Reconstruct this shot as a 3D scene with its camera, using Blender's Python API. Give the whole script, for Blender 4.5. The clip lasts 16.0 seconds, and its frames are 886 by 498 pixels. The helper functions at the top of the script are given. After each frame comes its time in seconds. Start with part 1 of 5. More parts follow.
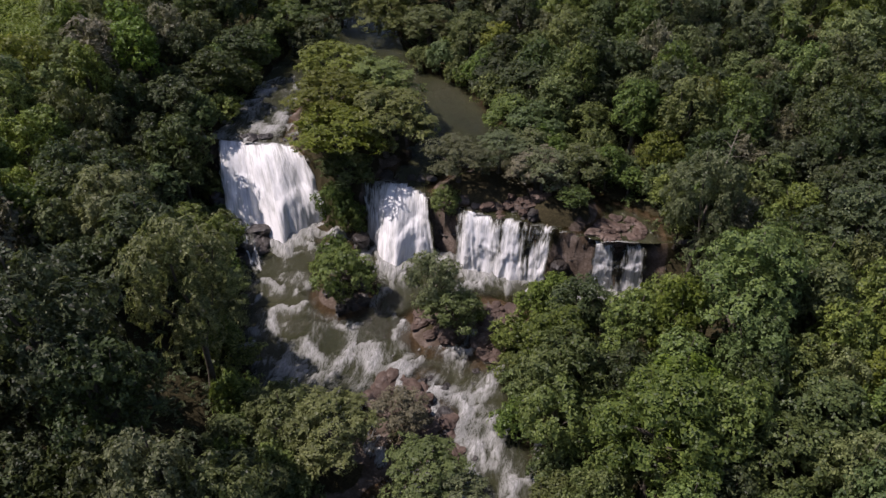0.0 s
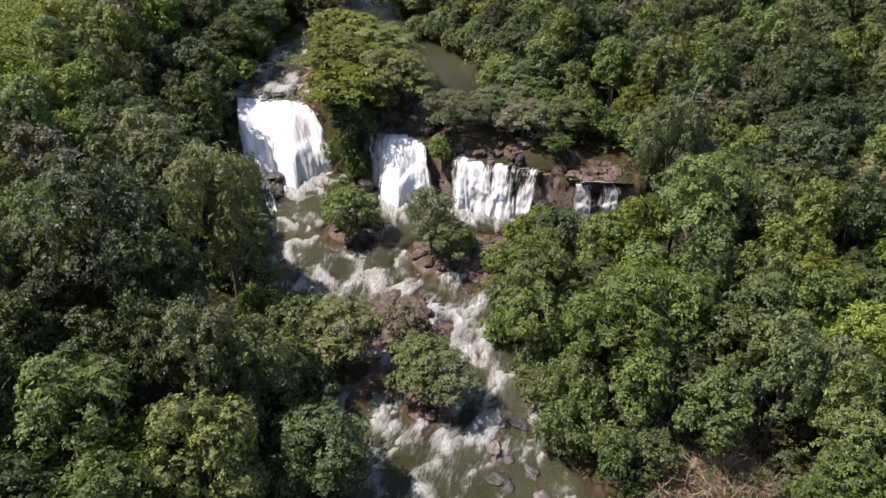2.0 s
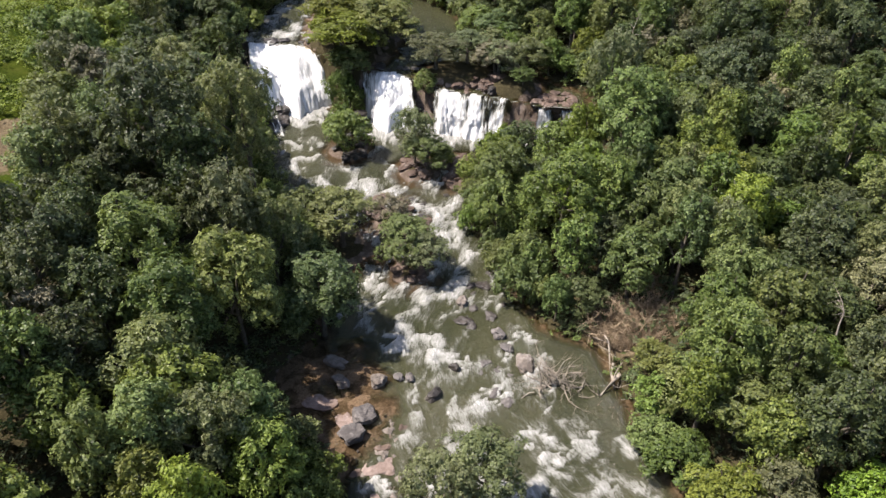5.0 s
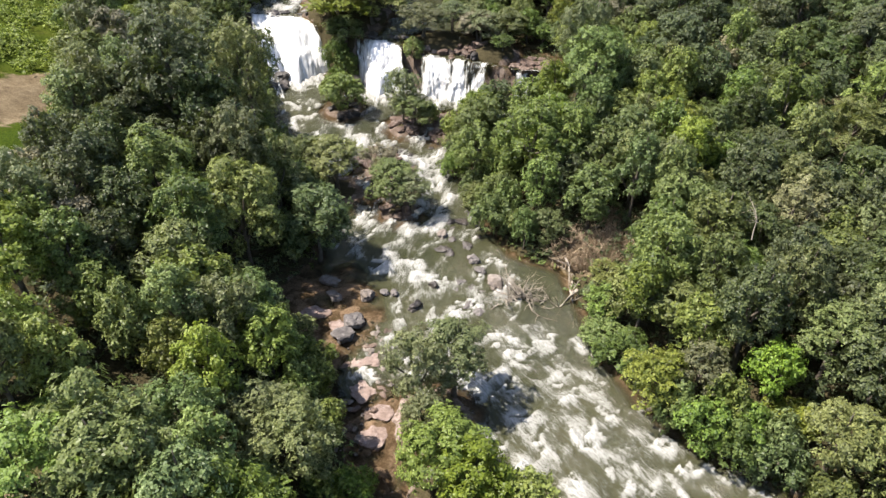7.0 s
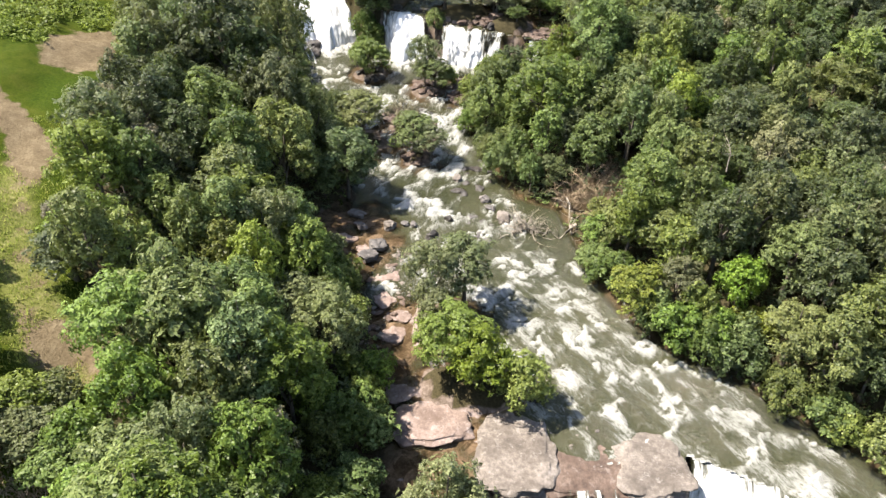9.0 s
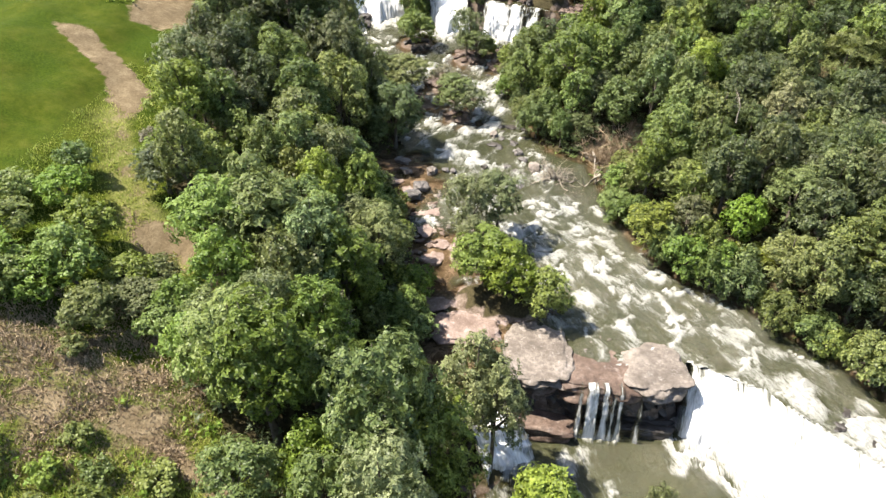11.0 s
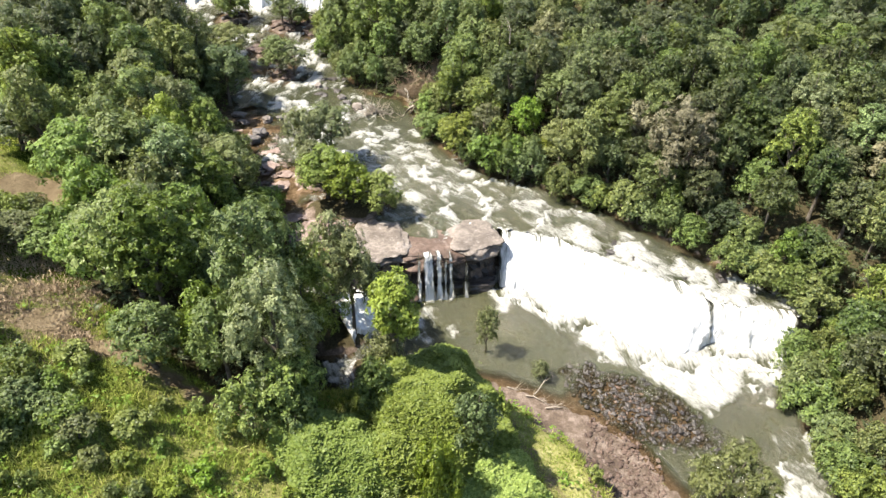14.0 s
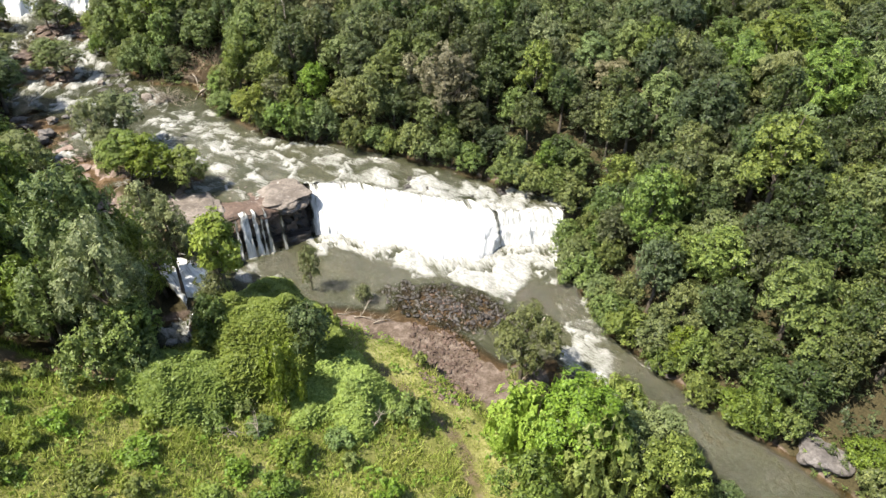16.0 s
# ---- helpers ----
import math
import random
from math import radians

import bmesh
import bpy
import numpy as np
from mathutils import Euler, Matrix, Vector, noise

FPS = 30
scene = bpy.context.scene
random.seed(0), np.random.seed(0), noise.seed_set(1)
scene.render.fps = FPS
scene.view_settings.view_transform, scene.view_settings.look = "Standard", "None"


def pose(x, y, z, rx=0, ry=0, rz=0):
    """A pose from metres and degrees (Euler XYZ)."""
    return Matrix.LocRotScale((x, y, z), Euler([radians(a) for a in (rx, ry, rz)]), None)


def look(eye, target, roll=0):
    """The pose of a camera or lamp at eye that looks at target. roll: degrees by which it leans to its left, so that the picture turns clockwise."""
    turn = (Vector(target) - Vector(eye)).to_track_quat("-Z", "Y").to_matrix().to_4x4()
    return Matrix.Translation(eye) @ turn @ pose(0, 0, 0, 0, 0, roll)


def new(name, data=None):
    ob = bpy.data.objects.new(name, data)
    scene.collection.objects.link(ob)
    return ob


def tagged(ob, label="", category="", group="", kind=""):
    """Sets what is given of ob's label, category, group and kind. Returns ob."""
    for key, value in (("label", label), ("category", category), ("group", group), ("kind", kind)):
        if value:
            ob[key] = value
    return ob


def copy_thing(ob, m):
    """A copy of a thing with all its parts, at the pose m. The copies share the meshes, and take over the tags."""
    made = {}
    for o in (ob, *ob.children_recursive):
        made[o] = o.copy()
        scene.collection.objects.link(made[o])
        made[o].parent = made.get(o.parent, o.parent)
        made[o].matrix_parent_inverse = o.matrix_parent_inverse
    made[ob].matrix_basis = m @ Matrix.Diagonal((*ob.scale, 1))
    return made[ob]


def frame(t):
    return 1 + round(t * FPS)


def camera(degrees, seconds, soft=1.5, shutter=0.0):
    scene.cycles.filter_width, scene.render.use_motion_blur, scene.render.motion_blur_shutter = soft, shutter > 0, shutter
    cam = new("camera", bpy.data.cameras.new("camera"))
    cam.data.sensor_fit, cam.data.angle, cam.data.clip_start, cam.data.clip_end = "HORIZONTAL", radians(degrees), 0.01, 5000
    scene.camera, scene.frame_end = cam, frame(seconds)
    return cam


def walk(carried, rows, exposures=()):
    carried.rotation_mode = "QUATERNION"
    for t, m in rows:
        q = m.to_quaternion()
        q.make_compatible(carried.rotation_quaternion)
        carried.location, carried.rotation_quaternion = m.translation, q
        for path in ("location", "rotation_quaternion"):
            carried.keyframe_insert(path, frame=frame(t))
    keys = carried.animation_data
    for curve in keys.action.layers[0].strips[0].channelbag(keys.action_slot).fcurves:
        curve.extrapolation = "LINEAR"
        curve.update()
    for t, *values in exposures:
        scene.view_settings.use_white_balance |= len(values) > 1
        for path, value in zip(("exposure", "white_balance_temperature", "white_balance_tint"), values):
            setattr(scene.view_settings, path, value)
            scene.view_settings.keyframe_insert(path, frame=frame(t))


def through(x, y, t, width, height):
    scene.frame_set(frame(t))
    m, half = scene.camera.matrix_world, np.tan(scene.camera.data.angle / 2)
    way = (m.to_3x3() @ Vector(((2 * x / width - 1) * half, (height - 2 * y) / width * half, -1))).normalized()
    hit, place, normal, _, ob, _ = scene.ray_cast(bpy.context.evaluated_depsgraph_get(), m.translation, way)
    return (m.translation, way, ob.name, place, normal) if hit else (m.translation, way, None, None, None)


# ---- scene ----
cam = camera(66.8, 16.0, 1.45)
METRES, EYE, TILT, LEAN, TURN = 80.0, 45.0, -34.2, 0.0, 0.0
ROWS = [
    (0.0, 0.0, 0.0, 0.0, 0.0, 0.0, -0.0),
    (0.5, -0.0002, -0.0221, -0.0161, -0.03, -0.16, 0.03),
    (1.0, 0.0002, -0.0449, -0.0329, -0.04, -0.3, 0.05),
    (1.5, 0.0012, -0.0684, -0.05, -0.06, -0.43, 0.07),
    (2.0, 0.0024, -0.0923, -0.0673, -0.11, -0.55, 0.08),
    (2.5, 0.0048, -0.1168, -0.0847, -0.12, -0.71, 0.09),
    (3.0, 0.0079, -0.1413, -0.1026, -0.11, -0.83, 0.1),
    (3.5, 0.0114, -0.1663, -0.1207, -0.12, -0.95, 0.12),
    (4.0, 0.0157, -0.1933, -0.1409, -0.15, -1.03, 0.16),
    (6.5, 0.0427, -0.3184, -0.2319, -0.25, -1.45, 0.09),
    (7.0, 0.0472, -0.3441, -0.2505, -0.24, -1.51, 0.05),
    (7.5, 0.0492, -0.3699, -0.2697, -0.3, -1.53, 0.03),
    (8.0, 0.0517, -0.3955, -0.2891, -0.26, -1.55, 0.02),
    (10.5, 0.054, -0.5232, -0.3805, 4.13, -2.06, -2.97),
    (11.0, 0.0538, -0.5491, -0.3997, 4.12, -2.05, -2.98),
    (11.5, 0.0539, -0.575, -0.4189, 4.1, -2.07, -3.01),
    (12.0, 0.0548, -0.603, -0.4395, 3.86, -2.09, -2.88),
    (12.5, 0.0554, -0.6264, -0.4569, 2.95, -2.08, -2.3),
    (13.0, 0.0571, -0.652, -0.4754, 1.43, -2.05, -1.26),
    (13.5, 0.0592, -0.677, -0.4939, -3.27, -2.08, 1.91),
    (14.0, 0.0592, -0.7017, -0.5132, -8.84, -2.39, 5.61),
    (14.5, 0.0578, -0.7258, -0.5325, -14.43, -3.04, 9.23),
    (15.0, 0.0556, -0.7503, -0.5518, -20.12, -4.1, 12.82),
    (15.5, 0.0465, -0.7736, -0.5712, -24.33, -5.02, 15.28),
    (16.0, 0.0418, -0.8003, -0.59, -24.16, -5.19, 15.37),
]
EXPOSURES = [(0.0, 0.12, 6420, 25), (0.5, 0.18, 6420, 25), (1.0, 0.38, 6480, 24), (1.5, 0.7, 6520, 22), (2.5, 0.97, 6580, 20), (4.0, 1.08, 6640, 18), (7.0, 1.56, 6720, 14), (11.0, 1.84, 6900, 11), (14.0, 1.82, 6820, 11), (16.0, 1.52, 6820, 10)]
walk(cam, [(t, pose(0, 0, EYE, TILT, LEAN, TURN) @ pose(METRES * x, METRES * y, METRES * z, 90 + pitch, roll, yaw)) for t, x, y, z, yaw, pitch, roll in ROWS], EXPOSURES)

# ---- sky and sun ----
SUN_FROM = Vector((-0.72, 0.1, 1.15)).normalized()
world = bpy.data.worlds.new("sky")
scene.world = world
world.use_nodes = True
sky = world.node_tree.nodes.new("ShaderNodeTexSky")
sky.sky_type, sky.sun_disc = "NISHITA", False
sky.sun_elevation = math.asin(SUN_FROM.z)
sky.sun_rotation = math.atan2(SUN_FROM.x, SUN_FROM.y)
world.node_tree.links.new(sky.outputs[0], world.node_tree.nodes["Background"].inputs[0])
world.node_tree.nodes["Background"].inputs[1].default_value = 0.097
sun = new("sun", bpy.data.lights.new("sun", "SUN"))
sun.data.energy, sun.data.angle, sun.data.color = 4.85, radians(0.6), (1.0, 0.955, 0.88)
sun.matrix_world = look(SUN_FROM * 200, (0, 0, 0))


# ---- materials ----
class Mat:
    """A small wrapper to write node materials shortly."""

    def __init__(self, name):
        self.m = bpy.data.materials.new(name)
        self.m.use_nodes = True
        self.t = self.m.node_tree
        self.bsdf = self.t.nodes["Principled BSDF"]
        self.out = self.t.nodes["Material Output"]

    def n(self, kind, **sets):
        node = self.t.nodes.new("ShaderNode" + kind)
        for k, v in sets.items():
            node.inputs[k.replace("_", " ")].default_value = v
        return node

    def link(self, a, b):
        self.t.links.new(a, b)

    def noise(self, scale, detail=4.0, rough=0.55, vec=None, dist=0.0):
        node = self.n("TexNoise", Scale=scale, Detail=detail, Roughness=rough, Distortion=dist)
        if vec is not None:
            self.link(vec, node.inputs["Vector"])
        return node.outputs["Fac"]

    def ramp(self, fac, stops):
        node = self.t.nodes.new("ShaderNodeValToRGB")
        el = node.color_ramp.elements
        while len(el) < len(stops):
            el.new(0.5)
        for e, (p, c) in zip(el, stops):
            e.position = p
            e.color = (*c, 1) if isinstance(c, tuple) else (c, c, c, 1)
        self.link(fac, node.inputs[0])
        return node.outputs[0]

    def mix(self, fac, a, b, mode="MIX"):
        node = self.t.nodes.new("ShaderNodeMix")
        node.data_type, node.blend_type = "RGBA", mode
        for sock, val in ((node.inputs[0], fac), (node.inputs[6], a), (node.inputs[7], b)):
            if isinstance(val, bpy.types.NodeSocket):
                self.link(val, sock)
            elif isinstance(val, tuple):
                sock.default_value = (*val, 1)
            else:
                sock.default_value = val
        return node.outputs[2]

    def calc(self, op, a, b=0.0, c=0.0):
        node = self.t.nodes.new("ShaderNodeMath")
        node.operation = op
        for sock, val in zip(node.inputs, (a, b, c)):
            if isinstance(val, bpy.types.NodeSocket):
                self.link(val, sock)
            else:
                sock.default_value = val
        return node.outputs[0]

    def attr(self, name):
        node = self.t.nodes.new("ShaderNodeAttribute")
        node.attribute_name = name
        return node

    def bump(self, height, strength=0.4, distance=0.1):
        node = self.n("Bump", Strength=strength, Distance=distance)
        self.link(height, node.inputs["Height"])
        self.link(node.outputs[0], self.bsdf.inputs["Normal"])
        return node.outputs[0]

    def base(self, col, rough=0.8, spec=0.3):
        if isinstance(col, tuple):
            self.bsdf.inputs["Base Color"].default_value = (*col, 1)
        else:
            self.link(col, self.bsdf.inputs["Base Color"])
        if isinstance(rough, float):
            self.bsdf.inputs["Roughness"].default_value = rough
        else:
            self.link(rough, self.bsdf.inputs["Roughness"])
        self.bsdf.inputs["Specular IOR Level"].default_value = spec
        return self

    def where(self):
        return self.t.nodes.new("ShaderNodeNewGeometry").outputs["Position"]


def leaf_material(name, dark, light, tip, through=0.34, size=0.15, ruffle=1.05, gaps=0.58):
    """Leaf clumps: broken up into single leaves that differ in shade and tilt; light shines through them."""
    k = Mat(name)
    p = k.where()
    cell = k.n("TexVoronoi", Scale=1 / size, Randomness=1.0)
    k.link(p, cell.inputs["Vector"])
    rnd = k.t.nodes.new("ShaderNodeSeparateColor")
    k.link(cell.outputs["Color"], rnd.inputs[0])
    tree = k.t.nodes.new("ShaderNodeObjectInfo").outputs["Random"]
    col = k.ramp(rnd.outputs[0], [(0.0, dark), (0.55, light), (0.92, tip), (1.0, tip)])
    patch = k.noise(0.6, 3.0, 0.6, p)
    col = k.mix(k.ramp(patch, [(0.42, 0.0), (0.75, 0.4)]), col, dark)
    hue = k.n("HueSaturation")
    k.link(k.calc("MULTIPLY_ADD", tree, 0.042, 0.472), hue.inputs["Hue"])
    k.link(k.calc("MULTIPLY_ADD", k.calc("FRACT", k.calc("MULTIPLY", tree, 3.17)), 0.26, 0.81), hue.inputs["Saturation"])
    k.link(k.calc("MULTIPLY_ADD", k.calc("FRACT", k.calc("MULTIPLY", tree, 7.31)), 0.5, 0.8), hue.inputs["Value"])
    k.link(col, hue.inputs["Color"])
    k.base(hue.outputs[0], 0.5, 0.3)
    tilt = k.t.nodes.new("ShaderNodeVectorMath")
    tilt.operation = "MULTIPLY_ADD"
    k.link(cell.outputs["Color"], tilt.inputs[0])
    tilt.inputs[1].default_value = (1.5 * ruffle, 1.5 * ruffle, 1.1 * ruffle)
    tilt.inputs[2].default_value = (-0.75 * ruffle, -0.75 * ruffle, -0.4 * ruffle)
    lean = k.t.nodes.new("ShaderNodeVectorMath")
    k.link(tilt.outputs[0], lean.inputs[0])
    k.link(k.t.nodes.new("ShaderNodeNewGeometry").outputs["Normal"], lean.inputs[1])
    unit = k.t.nodes.new("ShaderNodeVectorMath")
    unit.operation = "NORMALIZE"
    k.link(lean.outputs[0], unit.inputs[0])
    k.link(unit.outputs[0], k.bsdf.inputs["Normal"])
    trans = k.n("BsdfTranslucent")
    k.link(k.mix(0.25, hue.outputs[0], (0.2, 0.26, 0.03), "MIX"), trans.inputs[0])
    both = k.n("MixShader", Fac=through)
    k.link(k.bsdf.outputs[0], both.inputs[1])
    k.link(trans.outputs[0], both.inputs[2])
    gap = k.n("MixShader")
    k.link(k.calc("GREATER_THAN", cell.outputs["Distance"], gaps), gap.inputs[0])
    k.link(both.outputs[0], gap.inputs[1])
    k.link(k.n("BsdfTransparent").outputs[0], gap.inputs[2])
    k.link(gap.outputs[0], k.out.inputs[0])
    return k.m


LEAF_DARK = leaf_material("leaves_dark_green", (0.018, 0.03, 0.011), (0.061, 0.086, 0.026), (0.13, 0.164, 0.055))
LEAF_MID = leaf_material("leaves_mid_green", (0.036, 0.061, 0.015), (0.115, 0.161, 0.035), (0.21, 0.268, 0.068))
LEAF_LIGHT = leaf_material("leaves_fresh_green", (0.054, 0.088, 0.014), (0.138, 0.2, 0.032), (0.22, 0.292, 0.058))
LEAF_YELLOW = leaf_material("leaves_yellow_green", (0.056, 0.075, 0.012), (0.145, 0.175, 0.026), (0.235, 0.265, 0.05))
LEAF_OLIVE = leaf_material("leaves_olive_grey", (0.05, 0.066, 0.022), (0.135, 0.163, 0.056), (0.225, 0.255, 0.1), 0.34, 0.12)
LEAF_DRY = leaf_material("leaves_dry_brown", (0.075, 0.072, 0.034), (0.15, 0.147, 0.072), (0.23, 0.222, 0.125), 0.2, 0.12)
LEAF_VINE = leaf_material("leaves_bright_vine", (0.085, 0.15, 0.018), (0.178, 0.268, 0.034), (0.255, 0.345, 0.06), 0.45, 0.1, 0.6, 0.7)


def grass_material():
    """Grass blades: yellow and green ones side by side, drier in patches."""
    k = Mat("meadow_grass")
    one = k.t.nodes.new("ShaderNodeNewGeometry").outputs["Random Per Island"]
    col = k.ramp(one, [(0.0, (0.15, 0.2, 0.034)), (0.5, (0.29, 0.335, 0.07)), (1.0, (0.45, 0.44, 0.16))])
    patch = k.noise(0.22, 4.0, 0.6, k.where())
    col = k.mix(k.ramp(patch, [(0.42, 0.0), (0.62, 0.8)]), col, k.ramp(one, [(0.0, (0.13, 0.18, 0.03)), (1.0, (0.26, 0.33, 0.065))]))
    k.base(col, 0.7, 0.15)
    trans = k.n("BsdfTranslucent")
    k.link(col, trans.inputs[0])
    both = k.n("MixShader", Fac=0.45)
    k.link(k.bsdf.outputs[0], both.inputs[1])
    k.link(trans.outputs[0], both.inputs[2])
    k.link(both.outputs[0], k.out.inputs[0])
    return k.m


GRASS = grass_material()


def bark_material(name, a, b):
    k = Mat(name)
    f = k.noise(2.5, 5.0, 0.65, k.where())
    k.base(k.ramp(f, [(0.3, a), (0.7, b)]), 0.9, 0.1)
    k.bump(f, 0.5, 0.05)
    return k.m


BARK = bark_material("bark_grey_brown", (0.045, 0.037, 0.028), (0.125, 0.108, 0.085))
DEADWOOD = bark_material("bleached_dead_wood", (0.14, 0.115, 0.09), (0.33, 0.29, 0.235))


def rock_material(name, dark, mid, pale, wet=0.0):
    k = Mat(name)
    p = k.where()
    big, fine = k.noise(0.45, 5.0, 0.6, p), k.noise(3.2, 7.0, 0.7, p)
    lichen = k.noise(1.4, 6.0, 0.75, p)
    col = k.ramp(big, [(0.3, dark), (0.5, mid), (0.72, pale)])
    col = k.mix(k.ramp(fine, [(0.38, 0.0), (0.62, 0.7)]), col, dark)
    col = k.mix(k.ramp(lichen, [(0.56, 0.0), (0.66, 0.55)]), col, tuple(0.8 * c + 0.07 for c in pale))
    k.base(col, 0.9 - 0.55 * wet, 0.2 + 0.4 * wet)
    k.bump(fine, 0.7, 0.12)
    return k.m


ROCK_PALE = rock_material("pale_weathered_rock", (0.075, 0.063, 0.053), (0.175, 0.15, 0.128), (0.285, 0.25, 0.22))
ROCK_RED = rock_material("reddish_bedrock", (0.04, 0.025, 0.018), (0.105, 0.07, 0.052), (0.19, 0.14, 0.11), 0.4)
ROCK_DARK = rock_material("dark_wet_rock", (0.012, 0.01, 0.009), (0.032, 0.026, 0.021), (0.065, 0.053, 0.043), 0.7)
ROCK_PINK = rock_material("pinkish_bedrock", (0.11, 0.078, 0.062), (0.23, 0.175, 0.15), (0.34, 0.275, 0.245))
ROCK_GREY = rock_material("grey_boulder_rock", (0.05, 0.045, 0.042), (0.115, 0.104, 0.097), (0.19, 0.173, 0.16), 0.2)


def ground_material():
    """Soil, litter, meadow, dry earth and river bed, told apart by masks on the sheet."""
    k = Mat("earth_and_grass")
    p = k.where()
    fine, mid, big = k.noise(5.0, 6.0, 0.7, p), k.noise(0.9, 5.0, 0.6, p), k.noise(0.16, 4.0, 0.55, p)
    litter = k.ramp(fine, [(0.3, (0.022, 0.02, 0.011)), (0.7, (0.07, 0.058, 0.03))])
    grass = k.ramp(fine, [(0.3, (0.011, 0.02, 0.002)), (0.5, (0.027, 0.045, 0.0035)), (0.75, (0.053, 0.072, 0.006))])
    grass = k.mix(k.ramp(big, [(0.4, 0.0), (0.62, 0.75)]), grass, k.ramp(mid, [(0.3, (0.029, 0.04, 0.0035)), (0.5, (0.048, 0.06, 0.006)), (0.7, (0.072, 0.075, 0.012))]))
    earth = k.ramp(k.calc("MULTIPLY_ADD", fine, 0.5, k.calc("MULTIPLY", mid, 0.5)), [(0.32, (0.06, 0.043, 0.025)), (0.5, (0.12, 0.092, 0.055)), (0.68, (0.195, 0.158, 0.1))])
    bed = k.ramp(k.calc("MULTIPLY_ADD", fine, 0.4, k.calc("MULTIPLY", mid, 0.6)), [(0.32, (0.045, 0.033, 0.025)), (0.48, (0.1, 0.076, 0.058)), (0.64, (0.2, 0.16, 0.133))])
    pink = k.ramp(fine, [(0.3, (0.17, 0.125, 0.105)), (0.7, (0.34, 0.275, 0.245))])
    bed = k.mix(k.calc("MULTIPLY", k.attr("shelf").outputs["Fac"], k.ramp(k.noise(0.75, 5.0, 0.62, p, 0.6), [(0.47, 0.0), (0.55, 1.0)])), bed, pink)
    rough_edge = k.calc("MULTIPLY_ADD", mid, 0.9, -0.45)

    def mask(name):
        return k.ramp(k.calc("ADD", k.attr(name).outputs["Fac"], rough_edge), [(0.38, 0.0), (0.6, 1.0)])

    col = k.mix(mask("meadow"), litter, grass)
    straw = k.ramp(k.calc("MULTIPLY_ADD", fine, 0.5, k.calc("MULTIPLY", mid, 0.5)), [(0.34, (0.12, 0.13, 0.035)), (0.5, (0.24, 0.23, 0.085)), (0.66, (0.36, 0.335, 0.16))])
    col = k.mix(k.calc("MULTIPLY", k.attr("straw").outputs["Fac"], 0.85), col, straw)
    col = k.mix(mask("bare"), col, earth)
    col = k.mix(mask("bed"), col, bed)
    k.base(col, 0.95, 0.05)
    k.bump(fine, 0.8, 0.15)
    return k.m


GROUND = ground_material()


